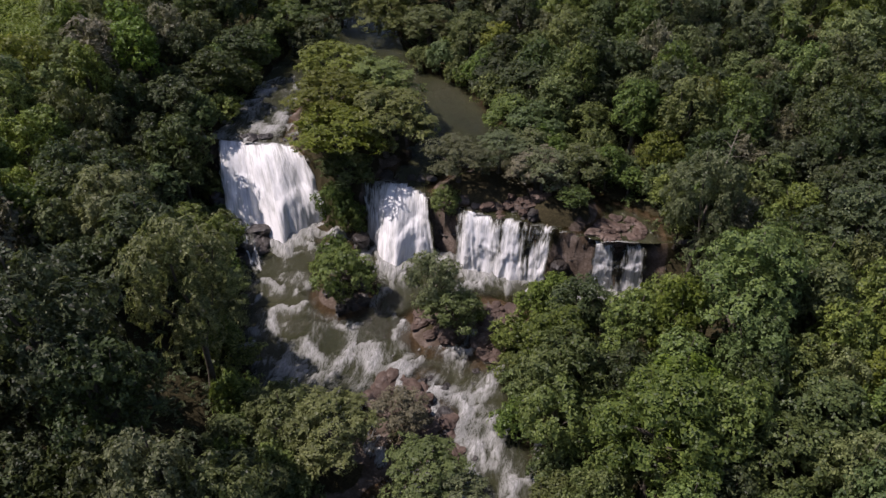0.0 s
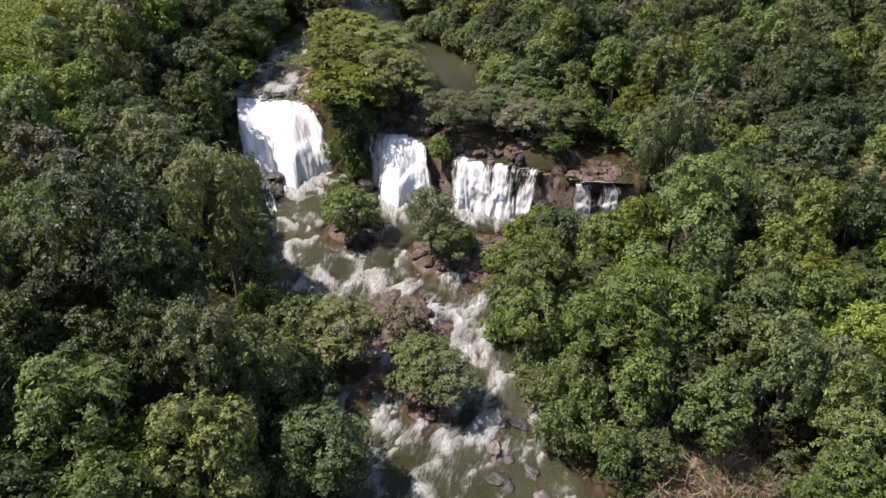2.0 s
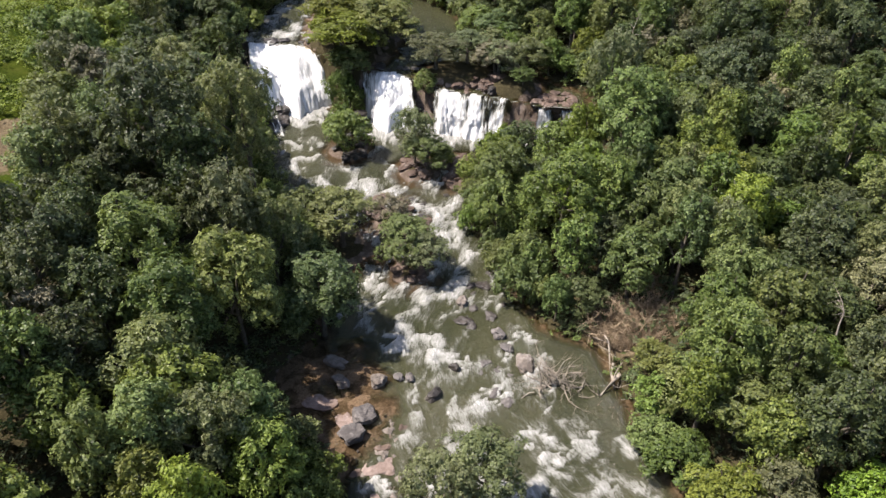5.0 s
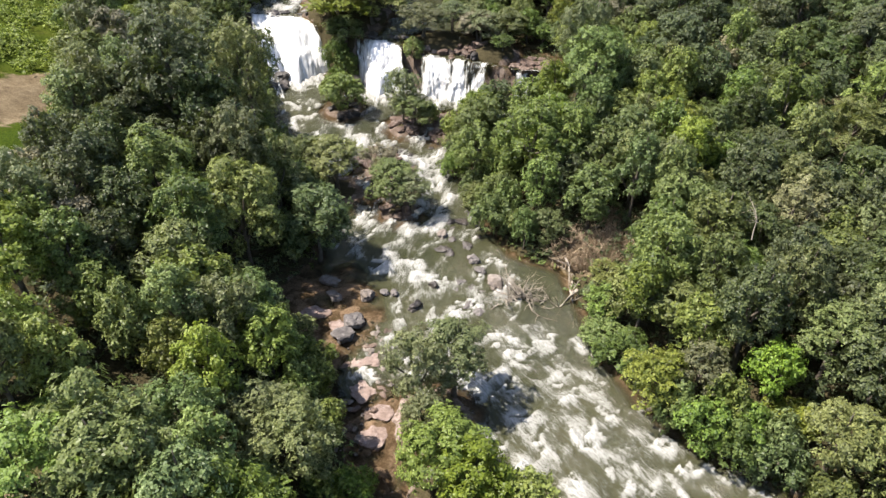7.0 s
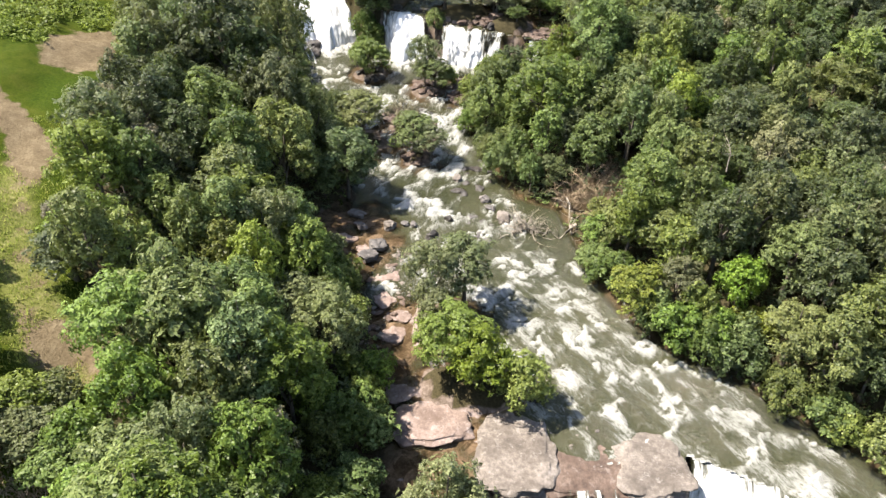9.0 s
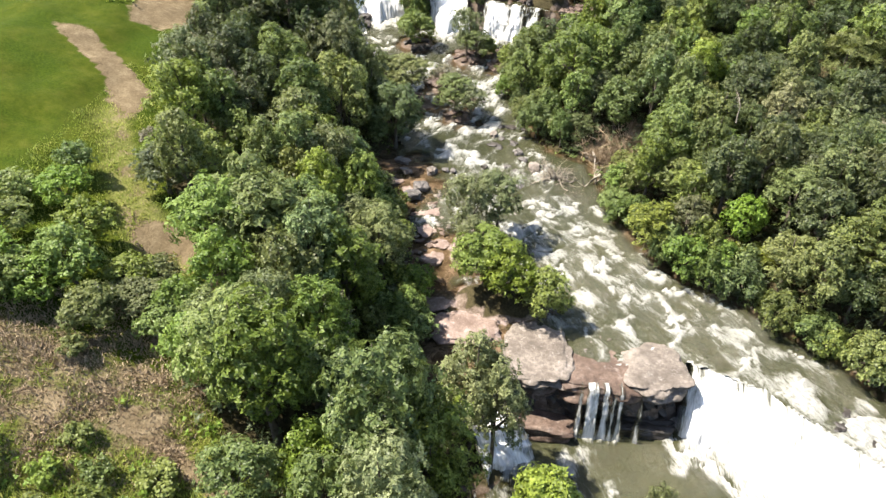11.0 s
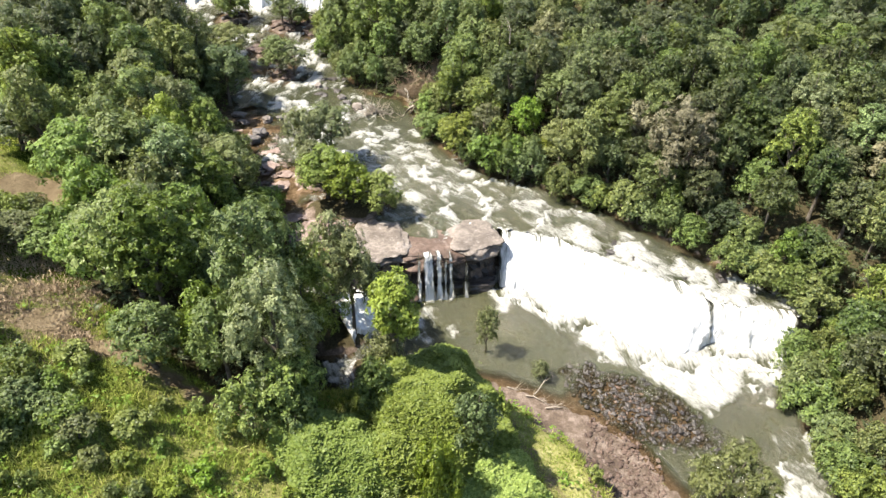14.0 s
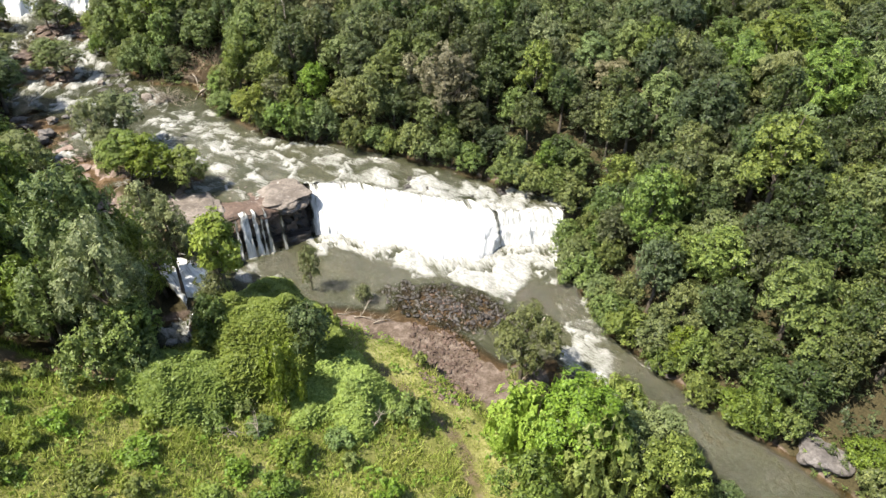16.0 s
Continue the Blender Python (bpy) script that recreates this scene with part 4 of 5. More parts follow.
def leaves(rng, centres, radii, count, size, flat=0.8, per=6, fill=0.35):
    """Tufts of leaves over lumpy crown lobes; each leaf is a small triangle of its own."""
    centres, radii = np.asarray(centres, float), np.asarray(radii, float)
    tufts = count // per
    pick = rng.choice(len(radii), tufts, p=radii ** 2 / (radii ** 2).sum())
    way = rng.normal(size=(tufts, 3))
    way[:, 2] += 0.45
    way /= np.linalg.norm(way, axis=1, keepdims=True)
    reach_ = radii[pick] * (1.0 - fill * rng.rand(tufts) ** 2.2) * (1 + 0.1 * rng.normal(size=tufts))
    at = centres[pick] + way * reach_[:, None] * np.array([1, 1, flat])
    at, way = np.repeat(at, per, 0), np.repeat(way, per, 0)
    n = len(at)
    turn = rng.normal(size=(n, 3))
    up = way + 0.75 * turn / np.linalg.norm(turn, axis=1, keepdims=True) + np.array([0, 0, 0.35])
    up /= np.linalg.norm(up, axis=1, keepdims=True)
    side = np.cross(up, rng.normal(size=(n, 3)))
    side /= np.linalg.norm(side, axis=1, keepdims=True)
    fwd = np.cross(side, up)
    ln = size * (0.65 + 0.75 * rng.rand(n))[:, None]
    foot = at + fwd * 0.15 * ln + turn * 0.25 * size
    wide = side * ln * 0.5
    tri = np.stack([foot - wide, foot + wide, foot + fwd * ln + up * ln * rng.uniform(-0.35, 0.1, (n, 1))], 1)
    return tri.reshape(-1, 3)


def crown_lobes(rng, radius, tall, base, lobes):
    """Lumps of foliage over an egg-shaped crown, none alike."""
    centres, radii = [], []
    half = (tall - base) / 2
    for i in range(lobes):
        h = 1 - 1.55 * (i + 0.5) / lobes
        a = 2.39996 * i + rng.uniform(-0.5, 0.5)
        w = math.sqrt(max(1 - h * h, 0))
        r = radius * rng.uniform(0.27, 0.42)
        out = rng.uniform(0.5, 0.8)
        centres.append((math.cos(a) * w * radius * out, math.sin(a) * w * radius * out, base + half + h * max(half - r * 0.7, 0.1) * rng.uniform(0.75, 1.0)))
        radii.append(r)
    return centres, radii


def make_tree(name, seed, tall, radius, base, lobes, count, size, leaf, label, category="tree", flat=0.95, bark=None, fill=0.35, lean=0.4):
    """A tree of unit kind at the origin: trunk with limbs, crown of leaf tufts."""
    rng = np.random.RandomState(seed)
    centres, radii = crown_lobes(rng, radius, tall, base, lobes)
    root = new(name)
    tip = (rng.uniform(-lean, lean), rng.uniform(-lean, lean), base + (tall - base) * 0.55)
    girth = 0.022 * tall + 0.05
    pieces = [tube([(0, 0, -0.6), (tip[0] * 0.2, tip[1] * 0.2, base * 0.45), (tip[0] * 0.5, tip[1] * 0.5, base * 0.95), tip], [girth * 1.35, girth, girth * 0.8, girth * 0.35])]
    for c, r in list(zip(centres, radii))[::4]:
        f = rng.uniform(0.35, 0.8)
        start = (tip[0] * f, tip[1] * f, base * 0.6 + f * (tip[2] - base * 0.6))
        mid_ = tuple(0.5 * (a + b) + rng.uniform(-0.25, 0.25) for a, b in zip(start, c))
        pieces.append(tube([start, mid_, c, (c[0] * 1.18, c[1] * 1.18, c[2] + r * 0.75)], [girth * 0.5, girth * 0.36, girth * 0.2, girth * 0.07], 4))
    v, f = joined(pieces)
    trunk = new("trunk", mesh_of("trunk", v, f, bark or BARK, True))
    trunk.parent = root
    tri = leaves(rng, centres, radii, count, size, flat, fill=fill)
    crown = new("crown", mesh_of("crown", tri, np.arange(len(tri)).reshape(-1, 3), leaf))
    crown.parent = root
    return tagged(root, label, category)


KINDS = {}


def kind(key, tall, radius, *a, **k):
    """Prototypes of one look; the first use of each is the prototype itself."""
    KINDS.setdefault(key, []).append([make_tree(*a[:2], tall, radius, *a[2:], **k), tall, radius, False])


for s in range(3):
    kind("dark", 10, 3.4, "broadleaf_tree", 10 + s, 1.0, 20, 2100, 0.5, LEAF_DARK, "dark green broadleaf tree with a dense lumpy crown")
    kind("mid", 10, 3.2, "broadleaf_tree", 20 + s, 0.9, 20, 2100, 0.48, LEAF_MID, "mid-green broadleaf tree with a full rounded crown")
for s in range(2):
    kind("light", 8, 3.2, "broadleaf_tree", 30 + s, 0.4, 20, 2300, 0.44, LEAF_LIGHT, "fresh green leafy tree in full sun")
    kind("yellow", 10, 3.8, "broadleaf_tree", 40 + s, 0.8, 22, 2600, 0.5, LEAF_YELLOW, "yellow-green broadleaf tree with a spreading crown")
    kind("olive", 9, 2.9, "slender_tree", 50 + s, 1.2, 18, 1900, 0.4, LEAF_OLIVE, "olive-grey airy tree with thin foliage and visible limbs", fill=0.55)
    kind("shrub", 2.4, 1.7, "shrub", 60 + s, 0.0, 10, 1000, 0.36, LEAF_LIGHT, "fresh green rounded shrub in the meadow", category="shrub")
    kind("vine", 4.0, 3.0, "leafy_thicket", 75 + s, 0.0, 22, 2600, 0.36, LEAF_VINE, "bright green thicket overgrown with creepers", category="thicket")
    kind("weed", 1.4, 1.3, "weed_clump", 65 + s, 0.0, 9, 700, 0.3, LEAF_LIGHT, "low clump of weeds in the tall grass", category="weeds")
    kind("bush", 4.6, 2.6, "bank_bush", 70 + s, 0.0, 14, 1500, 0.42, LEAF_MID, "green leafy bush hanging over the river bank", category="bush")
for key, leaf, words in (("dark", LEAF_DARK, "dark green"), ("mid", LEAF_MID, "mid-green"), ("light", LEAF_LIGHT, "fresh green")):
    kind(key + "_tall", 13, 3.4, "tall_tree", 90 + len(key), 2.6, 25, 2600, 0.5, leaf, "tall " + words + " broadleaf tree standing over its neighbours")
kind("sapling", 13, 1.9, "young_tree", 84, 6.4, 17, 1900, 0.45, LEAF_LIGHT, "slim young tree with a bright green leafy crown", lean=0.8)
kind("dry", 8, 2.8, "dry_tree", 80, 1.4, 15, 1600, 0.4, LEAF_DRY, "dry brownish tree with thinning foliage", fill=0.6)

placed = []


def plant(key, x, y, top, r, lift=None):
    """A tree of that kind at x, y whose crown reaches up to top, r metres wide on each side."""
    z = float(height(np.array([x]), np.array([y]))[0]) if lift is None else lift
    tall = max(top - z, 1.2)
    if tall > 3.3 * r and tall > 8 and key != "sapling":
        key = {"yellow": "light", "olive": "mid", "dry": "mid"}.get(key, key) + "_tall" if key in ("dark", "mid", "light", "yellow") else key
        r = max(r, tall / 5.0)
    protos = KINDS[key]
    p = protos[len(placed) % len(protos)]
    m = Matrix.LocRotScale((x, y, z - 0.05), Euler((0, 0, random.uniform(0, 6.28))), (r / p[2], r / p[2], tall / p[1] * 0.97))
    if not p[3]:
        p[3] = True
        p[0].matrix_basis = m
    else:
        copy_thing(p[0], m @ Matrix.Diagonal((*p[0].scale, 1)).inverted())
    placed.append((x, y, r))


ISLETS = [("yellow", -10.2, 60.8, 20.0, 4.6), ("yellow", -5.8, 62.6, 21.2, 5.0), ("yellow", -11.2, 66.5, 21.5, 4.8), ("light", -7, 70, 21.5, 4.8), ("yellow", -12, 74, 22, 4.6), ("mid", -9.6, 59.4, 16.0, 2.8), ("bush", -10.6, 58.2, 13.4, 2.0), ("bush", -9.0, 57.2, 11.6, 1.7),
          ("olive", 1.5, 57.5, 18.3, 3.2), ("olive", 5.5, 59, 18, 3.0), ("dry", 9.0, 56.5, 17.5, 3.2), ("mid", 13, 57, 17.5, 3.0), ("light", 0.2, 55.3, 14.6, 1.5), ("mid", 12, 52.9, 15.5, 1.6),
          ("bush", -9.0, 47.8, 12.3, 2.9), ("bush", -9.8, 50.5, 12.0, 1.8), ("olive", -0.9, 44.6, 14.6, 2.2), ("olive", 0.6, 43.4, 11.5, 2.6), ("bush", 2.2, 44.5, 9.5, 1.5),
          ("olive", -7.6, 30.3, 12.2, 3.4)]
BANK_TREES = [("olive", -10.8, 31.5, 11.8, 2.8), ("mid", 9.5, 64, 19, 3.2), ("dark", 9.5, 71, 21, 3.6), ("mid", 10.5, 78, 22, 3.6), ("dark", 4, 86.5, 22, 4.0), ("mid", -1.5, 88, 22.5, 4.2), ("yellow", -7, 92, 24, 4.5),
              ("dark", -25.5, 72, 22, 3.4), ("dark", -24.5, 79, 22.5, 3.6), ("mid", -20, 88, 23, 4.0), ("dark", -14, 95, 24, 4.0), ("dark", -27.5, 66, 21.5, 3.2), ("dark", -26, 60, 20, 3.2),
              ("mid", 7.0, 66.5, 19, 2.9), ("dark", 5.8, 75, 20, 3.2), ("olive", 8.6, 61, 18, 2.6), ("dark", -16, 86, 22, 3.4)]
MIDSTREAM = [("olive", -1.2, 27.6, 10.8, 2.9), ("dry", -3.2, 33.5, 9.5, 2.2), ("olive", 0.8, 26.2, 9.8, 2.3), ("olive", 2.0, 0.4, 12.2, 2.2), ("olive", 4.8, 1.9, 11.8, 2.8), ("light", 3.9, -6.0, 9.9, 3.2),
             ("light", 5.8, -7.3, 9.4, 2.8), ("light", 9.4, -8.7, 8.2, 2.2), ("olive", 2.6, -2.8, 9.6, 1.7), ("olive", 17.3, -25.3, 3.0, 1.0), ("olive", 21.5, -29.0, -1.2, 0.9),
             ("sapling", 8.0, -33.4, 14.6, 1.9), ("olive", 7.2, -33.0, 9.0, 1.6), ("olive", 5.2, -21.5, 10.5, 2.5), ("olive", 3.6, -20.6, 11.8, 2.8), ("olive", 30.4, -45.0, 4.2, 2.9)]
LEFT_TREES = [("olive", -14.3, 20.9, 21.0, 2.4), ("olive", -12.1, 21.6, 18.0, 2.8), ("yellow", -13.4, 15.0, 18.2, 3.6), ("mid", -16.2, 10.3, 19.0, 3.0), ("mid", -16, 6.3, 17.3, 3.3), ("mid", -7.9, 18.4, 13.5, 3.4),
              ("mid", -20, 15.5, 20.3, 3.4), ("olive", -17.3, 36, 24.0, 3.6), ("dark", -21.9, 27, 27.2, 3.8), ("dark", -18.2, 25, 23.2, 3.0), ("dark", -22.2, 41, 21.8, 3.5),
              ("olive", -25.5, 44, 22.8, 3.2), ("light", -7.2, -13.4, 15.0, 3.2), ("light", -16.9, -12.5, 18.2, 3.4), ("light", -12.9, -12.3, 18.4, 3.2), ("mid", -9.1, -13.8, 17.2, 2.6)]
LEFT_TREES_SOUTH = [("light", -15.0, -10.5, 18.6, 3.3), ("light", -14.6, 4.6, 16.6, 3.2), ("dark", -24.2, -5.7, 17.0, 2.6), ("light", -18.4, -7.4, 14.4, 2.4), ("light", -10.6, -16.1, 16.0, 3.2),
                    ("light", -7.6, -20.4, 15.4, 3.0), ("light", 1.2, -28.0, 13.6, 2.4), ("mid", -1.6, -28.7, 19.0, 2.9), ("light", -5.8, -11.4, 9.0, 2.0), ("olive", -0.4, -34.4, 17.6, 3.0), ("light", -9, -26.8, 18.9, 3.2), ("light", -10.9, -25.6, 18.2, 3.2), ("mid", -9.2, -32.3, 12.6, 2.4),
                    ("mid", 0.2, -36.3, 10.8, 2.4), ("light", -25.6, -18.7, 17.0, 2.4), ("light", -22.4, -22.2, 14.9, 2.0), ("light", -29, -21.5, 16.5, 2.4), ("light", -18.0, -21.2, 12.8, 2.0), ("mid", -33, -24.5, 17, 2.6)]
RIGHT_TREES = [("mid", 8.4, 33.6, 15.4, 3.0), ("mid", 7.6, 31.0, 13.4, 2.6), ("mid", 13.3, 27.6, 17.8, 4.0), ("light", 14.6, 29.2, 17.3, 2.4), ("olive", 21.4, 47.8, 22.8, 3.2), ("mid", 20.3, 35.8, 22.6, 3.8),
               ("olive", 9.3, 55.6, 17.9, 2.6), ("dark", 31.3, 42.7, 22.2, 3.8), ("bush", 9.2, 22.8, 9.2, 2.4), ("olive", 14.2, 20.4, 9.4, 2.0), ("dark", 30.8, 53.4, 20.6, 3.4), ("mid", 20.3, 26.0, 15.5, 3.0), ("dark", 32, 32.2, 15.2, 3.2),
               ("mid", 18.4, 21.6, 13.5, 2.6), ("yellow", 18.9, 14.0, 7.6, 1.7), ("mid", 23.3, 10.5, 13.1, 2.8), ("yellow", 19.2, 9.2, 9.8, 2.2), ("mid", 21.8, 9.8, 15.6, 3.0), ("dark", 28.6, 6.7, 12.0, 2.8), ("light", 17.6, 9.6, 8.6, 1.7)]
RIGHT_TREES_SOUTH = [("yellow", 20.0, 0.6, 9.8, 2.5), ("olive", 22.8, 0.5, 10.6, 2.2), ("yellow", 29.0, -2.4, 7.2, 1.9), ("olive", 30.2, -5.6, 11.2, 2.6), ("olive", 31.7, 0.7, 14.3, 2.8), ("dry", 40, -13.3, 16.1, 3.4),
                     ("mid", 32.2, -7.6, 12.2, 2.6), ("mid", 38.5, -13.2, 10, 2.6), ("dark", 42.8, -18.8, 7.2, 2.2), ("dark", 48.6, -24.5, 7, 2.4), ("dry", 57.4, -22.2, 14.0, 3.0), ("dark", 59, -35.3, 16.8, 3.2),
                     ("mid", 57.7, -45.8, 16.6, 3.4), ("mid", 47.6, -40.8, 11.5, 3.0), ("mid", 49.3, -48.1, 8.4, 3.0), ("mid", 51, -55, 9, 3.0), ("dark", 45.8, -44.5, 6.4, 2.4), ("light", 27.5, -56.3, 7.4, 3.4)]
MEADOW_SHRUBS = [("mid", 12.6, -40.0, 8.2, 1.7), ("shrub", 9.6, -43.2, 8.6, 1.6),
                 ("bush", 0.2, -37.0, 9.2, 2.0), ("bush", -2.6, -37.6, 10.0, 2.2), ("mid", 6.2, -36.2, 9.0, 1.6), ("vine", 25.0, -53.5, 4.6, 3.0), ("mid", 30.5, -56, 4.2, 2.8), ("olive", 34.8, -57.5, 2.0, 2.4), ("vine", 27.5, -58, 5.8, 3.4),
                 ("bush", 22, -58, 4.2, 2.6), ("bush", 32, -61, 3.6, 3.0), ("vine", 31.5, -53.0, 1.4, 2.6), ("vine", 34.6, -53.6, 0.6, 2.2), ("shrub", 18.0, -47.5, 1.6, 1.6), ("shrub", 15.0, -36.0, 3.2, 1.4)]
FIELD_SCRUB = [("light", -29.9, -11.0, 17.2, 2.2), ("light", -31.0, -6.9, 17.2, 1.7), ("mid", -31.5, -16.5, 17.2, 2.4), ("light", -26.4, -14.8, 16.6, 2.1), ("light", -30.5, -20.0, 17.0, 2.3), ("mid", -34.5, -19.0, 18.0, 2.6),
               ("light", -33.5, -12.0, 17.2, 2.0), ("mid", -37, -23, 18, 2.6), ("light", -22, -17.5, 13.8, 2.0), ("light", -26.5, -20.5, 15.8, 2.2), ("olive", -20.5, -19.8, 13.4, 2.0), ("shrub", -27.0, -1.5, 14.8, 1.4),
               ("mid", -20.5, -16.5, 13.0, 1.7), ("dry", -28.2, 0.5, 15.0, 1.2), ("light", -17.5, -19.5, 13.8, 2.0), ("shrub", -22.5, -25.0, 12.6, 1.0), ("shrub", -30, -25.0, 14.6, 1.6), ("light", -40, -18, 18.5, 2.4)]
for rows in (FIELD_SCRUB, ISLETS, BANK_TREES, MIDSTREAM, LEFT_TREES, LEFT_TREES_SOUTH, RIGHT_TREES, RIGHT_TREES_SOUTH, MEADOW_SHRUBS):
    for key, x, y, top, r in rows:
        plant(key, x, y, top + 0.4, r * 1.05)

def crowded(x, y, r, share):
    p = np.array(placed)
    return bool((np.hypot(p[:, 0] - x, p[:, 1] - y) < share * (p[:, 2] + r)).any())


# bushes that hang over the banks
rng = np.random.RandomState(3)
for line, inward in ((RIGHT_BANK, -1), (LEFT_BANK, 1)):
    for (ax, ay), (bx, by) in zip(line, line[1:]):
        ln = math.hypot(bx - ax, by - ay)
        for k in range(int(ln / 1.8)):
            f = (k + rng.rand()) / max(int(ln / 1.8), 1)
            x, y = ax + (bx - ax) * f, ay + (by - ay) * f
            off = rng.uniform(-1.0, 0.4)
            x, y = x + inward * (by - ay) / ln * off, y - inward * (bx - ax) / ln * off
            if y > 84 or y < -72 or (inward > 0 and y < 16 and not -24 < y < -6) or (inward < 0 and (45 < y < 58 or 11.5 < y < 21 or -68 < y < -60)):
                continue
            r = rng.uniform(1.7, 2.6)
            if not crowded(x, y, r, 0.33):
                z = float(height(np.array([x]), np.array([y]))[0])
                plant("bush" if rng.rand() < 0.75 else "light", x, y, max(z, float(river_level(np.array([x]), np.array([y]), np.array([0.0]))[0])) + rng.uniform(2.6, 5.0), r, z)

# weeds and low shrubs of the meadow
tx, ty = rng.uniform(-30, 24, 700), rng.uniform(-58, -27, 700)
td = shore(tx, ty)
tz = height(tx, ty, td)
free = (td > 1.5) & (clearing(tx, ty) > 0.6) & (trail(tx, ty) < 0.25) & ((np.arange(700) % 5 < 3) | (tx < -4)) & (shore_strip(tx, ty) < 0.3)
for x, y, z in zip(tx[free], ty[free], tz[free]):
    r = float(rng.uniform(0.6, 1.5))
    if not crowded(float(x), float(y), r, 0.95) and (x < 16 or rng.rand() < 0.3) and (y > -44 or rng.rand() < 0.5):
        plant("weed" if rng.rand() < 0.6 else "shrub", float(x), float(y), float(z) + r * rng.uniform(0.6, 1.1), r, float(z))

# the darker scrub at the meadow's lower edge
for _ in range(26):
    a, q = rng.uniform(0, 6.28), math.sqrt(rng.rand())
    x, y, r = -17.5 + 6.5 * q * math.cos(a), -37.6 + 3.0 * q * math.sin(a), float(rng.uniform(1.1, 1.9))
    if not crowded(x, y, r, 0.4):
        z = float(height(np.array([x]), np.array([y]))[0])
        plant("bush" if rng.rand() < 0.6 else "mid", x, y, z + 1.5 * r, r, z)

# the woods between them
rng = np.random.RandomState(7)
tx, ty = rng.uniform(-42, 66, 14000), rng.uniform(-75, 84, 14000)
td = shore(tx, ty)
tz = height(tx, ty, td)
open_shore = (tx > 11) & (tx < 33) & (ty < -24) & (ty > -55)
free = (td > 0.5) & (clearing(tx, ty) < 0.25) & (trail(tx, ty) < 0.4) & ~open_shore & ~((tx > 11) & (tx < 22.5) & (ty > 40.5) & (ty < 50)) & ~((tx > 13) & (tx < 22) & (ty > 10) & (ty < 21.5)) & (np.hypot((tx + 22.5) / 5.5, (ty - 35.5) / 4.0) > 1) & (np.abs(tx + 18.6 + 0.7 * (ty + 2.5)) + 0.35 * np.abs(ty + 2.5) > 3.2) & (np.abs(tx + 19.5 + 0.75 * (ty - 32.5)) + 0.5 * np.abs(ty - 32.5) > 4.2) & (np.hypot(tx - 48.4, ty + 64) > 2.3) & (np.hypot((tx + 12.6) / 4.2, (ty - 12) / 4.6) > 1)
for x, y, d, z in zip(tx[free], ty[free], td[free], tz[free]):
    x, y, d, z = float(x), float(y), float(d), float(z)
    if x > 20 and d > 24:
        continue
    near = d < 2.2
    r = rng.uniform(1.5, 2.2) if near else rng.uniform(1.9, 3.1)
    if crowded(x, y, r, 0.42 if near else 0.49 if x > 20 else 0.52):
        continue
    left = x < np.interp(y, [-60, -20, 60], [30, 8, -8])
    look_ = rng.rand()
    if near:
        key = "bush" if look_ < 0.6 else ("light" if look_ < 0.75 else "mid")
        tall = rng.uniform(3.2, 5.5)
    else:
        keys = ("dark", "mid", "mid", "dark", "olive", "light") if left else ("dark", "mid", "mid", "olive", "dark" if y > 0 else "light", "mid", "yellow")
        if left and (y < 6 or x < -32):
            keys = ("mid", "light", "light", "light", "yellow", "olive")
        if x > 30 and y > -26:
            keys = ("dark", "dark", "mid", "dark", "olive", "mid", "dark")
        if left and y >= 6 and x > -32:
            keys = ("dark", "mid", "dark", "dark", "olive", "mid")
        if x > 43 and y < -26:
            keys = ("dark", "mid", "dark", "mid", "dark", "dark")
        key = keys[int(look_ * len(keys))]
        if rng.rand() < 0.03 and x < 43:
            key = "dry"
        tall = rng.uniform(6.5, 11) if d > 6 else rng.uniform(5.5, 8.5)
    plant(key, x, y, z + tall, r, z)


# ---- the far woods ----
for key, leaf, words in (("dark", LEAF_DARK, "dark green"), ("mid", LEAF_MID, "mid-green"), ("olive", LEAF_OLIVE, "olive-grey")):
    for n in range(2):
        kind("far_" + key, 9, 3.4, "distant_tree", 120 + 2 * len(key) + n, 0.8, 13, 640, 0.85, leaf, words + " tree in the distant woods of the valley side", fill=0.3)
tx, ty = rng.uniform(-50, 118, 6000), rng.uniform(-85, 132, 6000)
td = shore(tx, ty)
tz = height(tx, ty, td)
free = (td > 3) & (tx > -42) & ((tx > 44) | (ty > -20)) & (tx > np.interp(ty, [-60, 80, 190], [30, -40, -40])) & (np.hypot(tx - 48.4, ty + 64) > 2.6) & ((td > 20) | (ty > 76))
far_spots = []
for x, y, d, z in zip(tx[free], ty[free], td[free], tz[free]):
    r = rng.uniform(2.8, 4.2)
    if not crowded(x, y, r, 0.6):
        placed.append((x, y, r))
        far_spots.append((float(d), float(x), float(y), float(z), r, rng.uniform(6.5, 11.5), rng.rand()))
far_spots.sort()
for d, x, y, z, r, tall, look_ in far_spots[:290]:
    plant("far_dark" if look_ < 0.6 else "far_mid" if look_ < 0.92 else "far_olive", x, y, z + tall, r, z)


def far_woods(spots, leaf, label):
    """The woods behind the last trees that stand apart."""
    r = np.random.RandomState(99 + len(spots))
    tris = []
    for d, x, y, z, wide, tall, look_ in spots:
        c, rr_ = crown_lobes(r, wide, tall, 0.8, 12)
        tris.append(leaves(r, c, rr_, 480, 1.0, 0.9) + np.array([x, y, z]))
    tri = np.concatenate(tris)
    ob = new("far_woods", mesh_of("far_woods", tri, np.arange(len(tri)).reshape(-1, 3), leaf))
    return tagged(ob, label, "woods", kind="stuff")


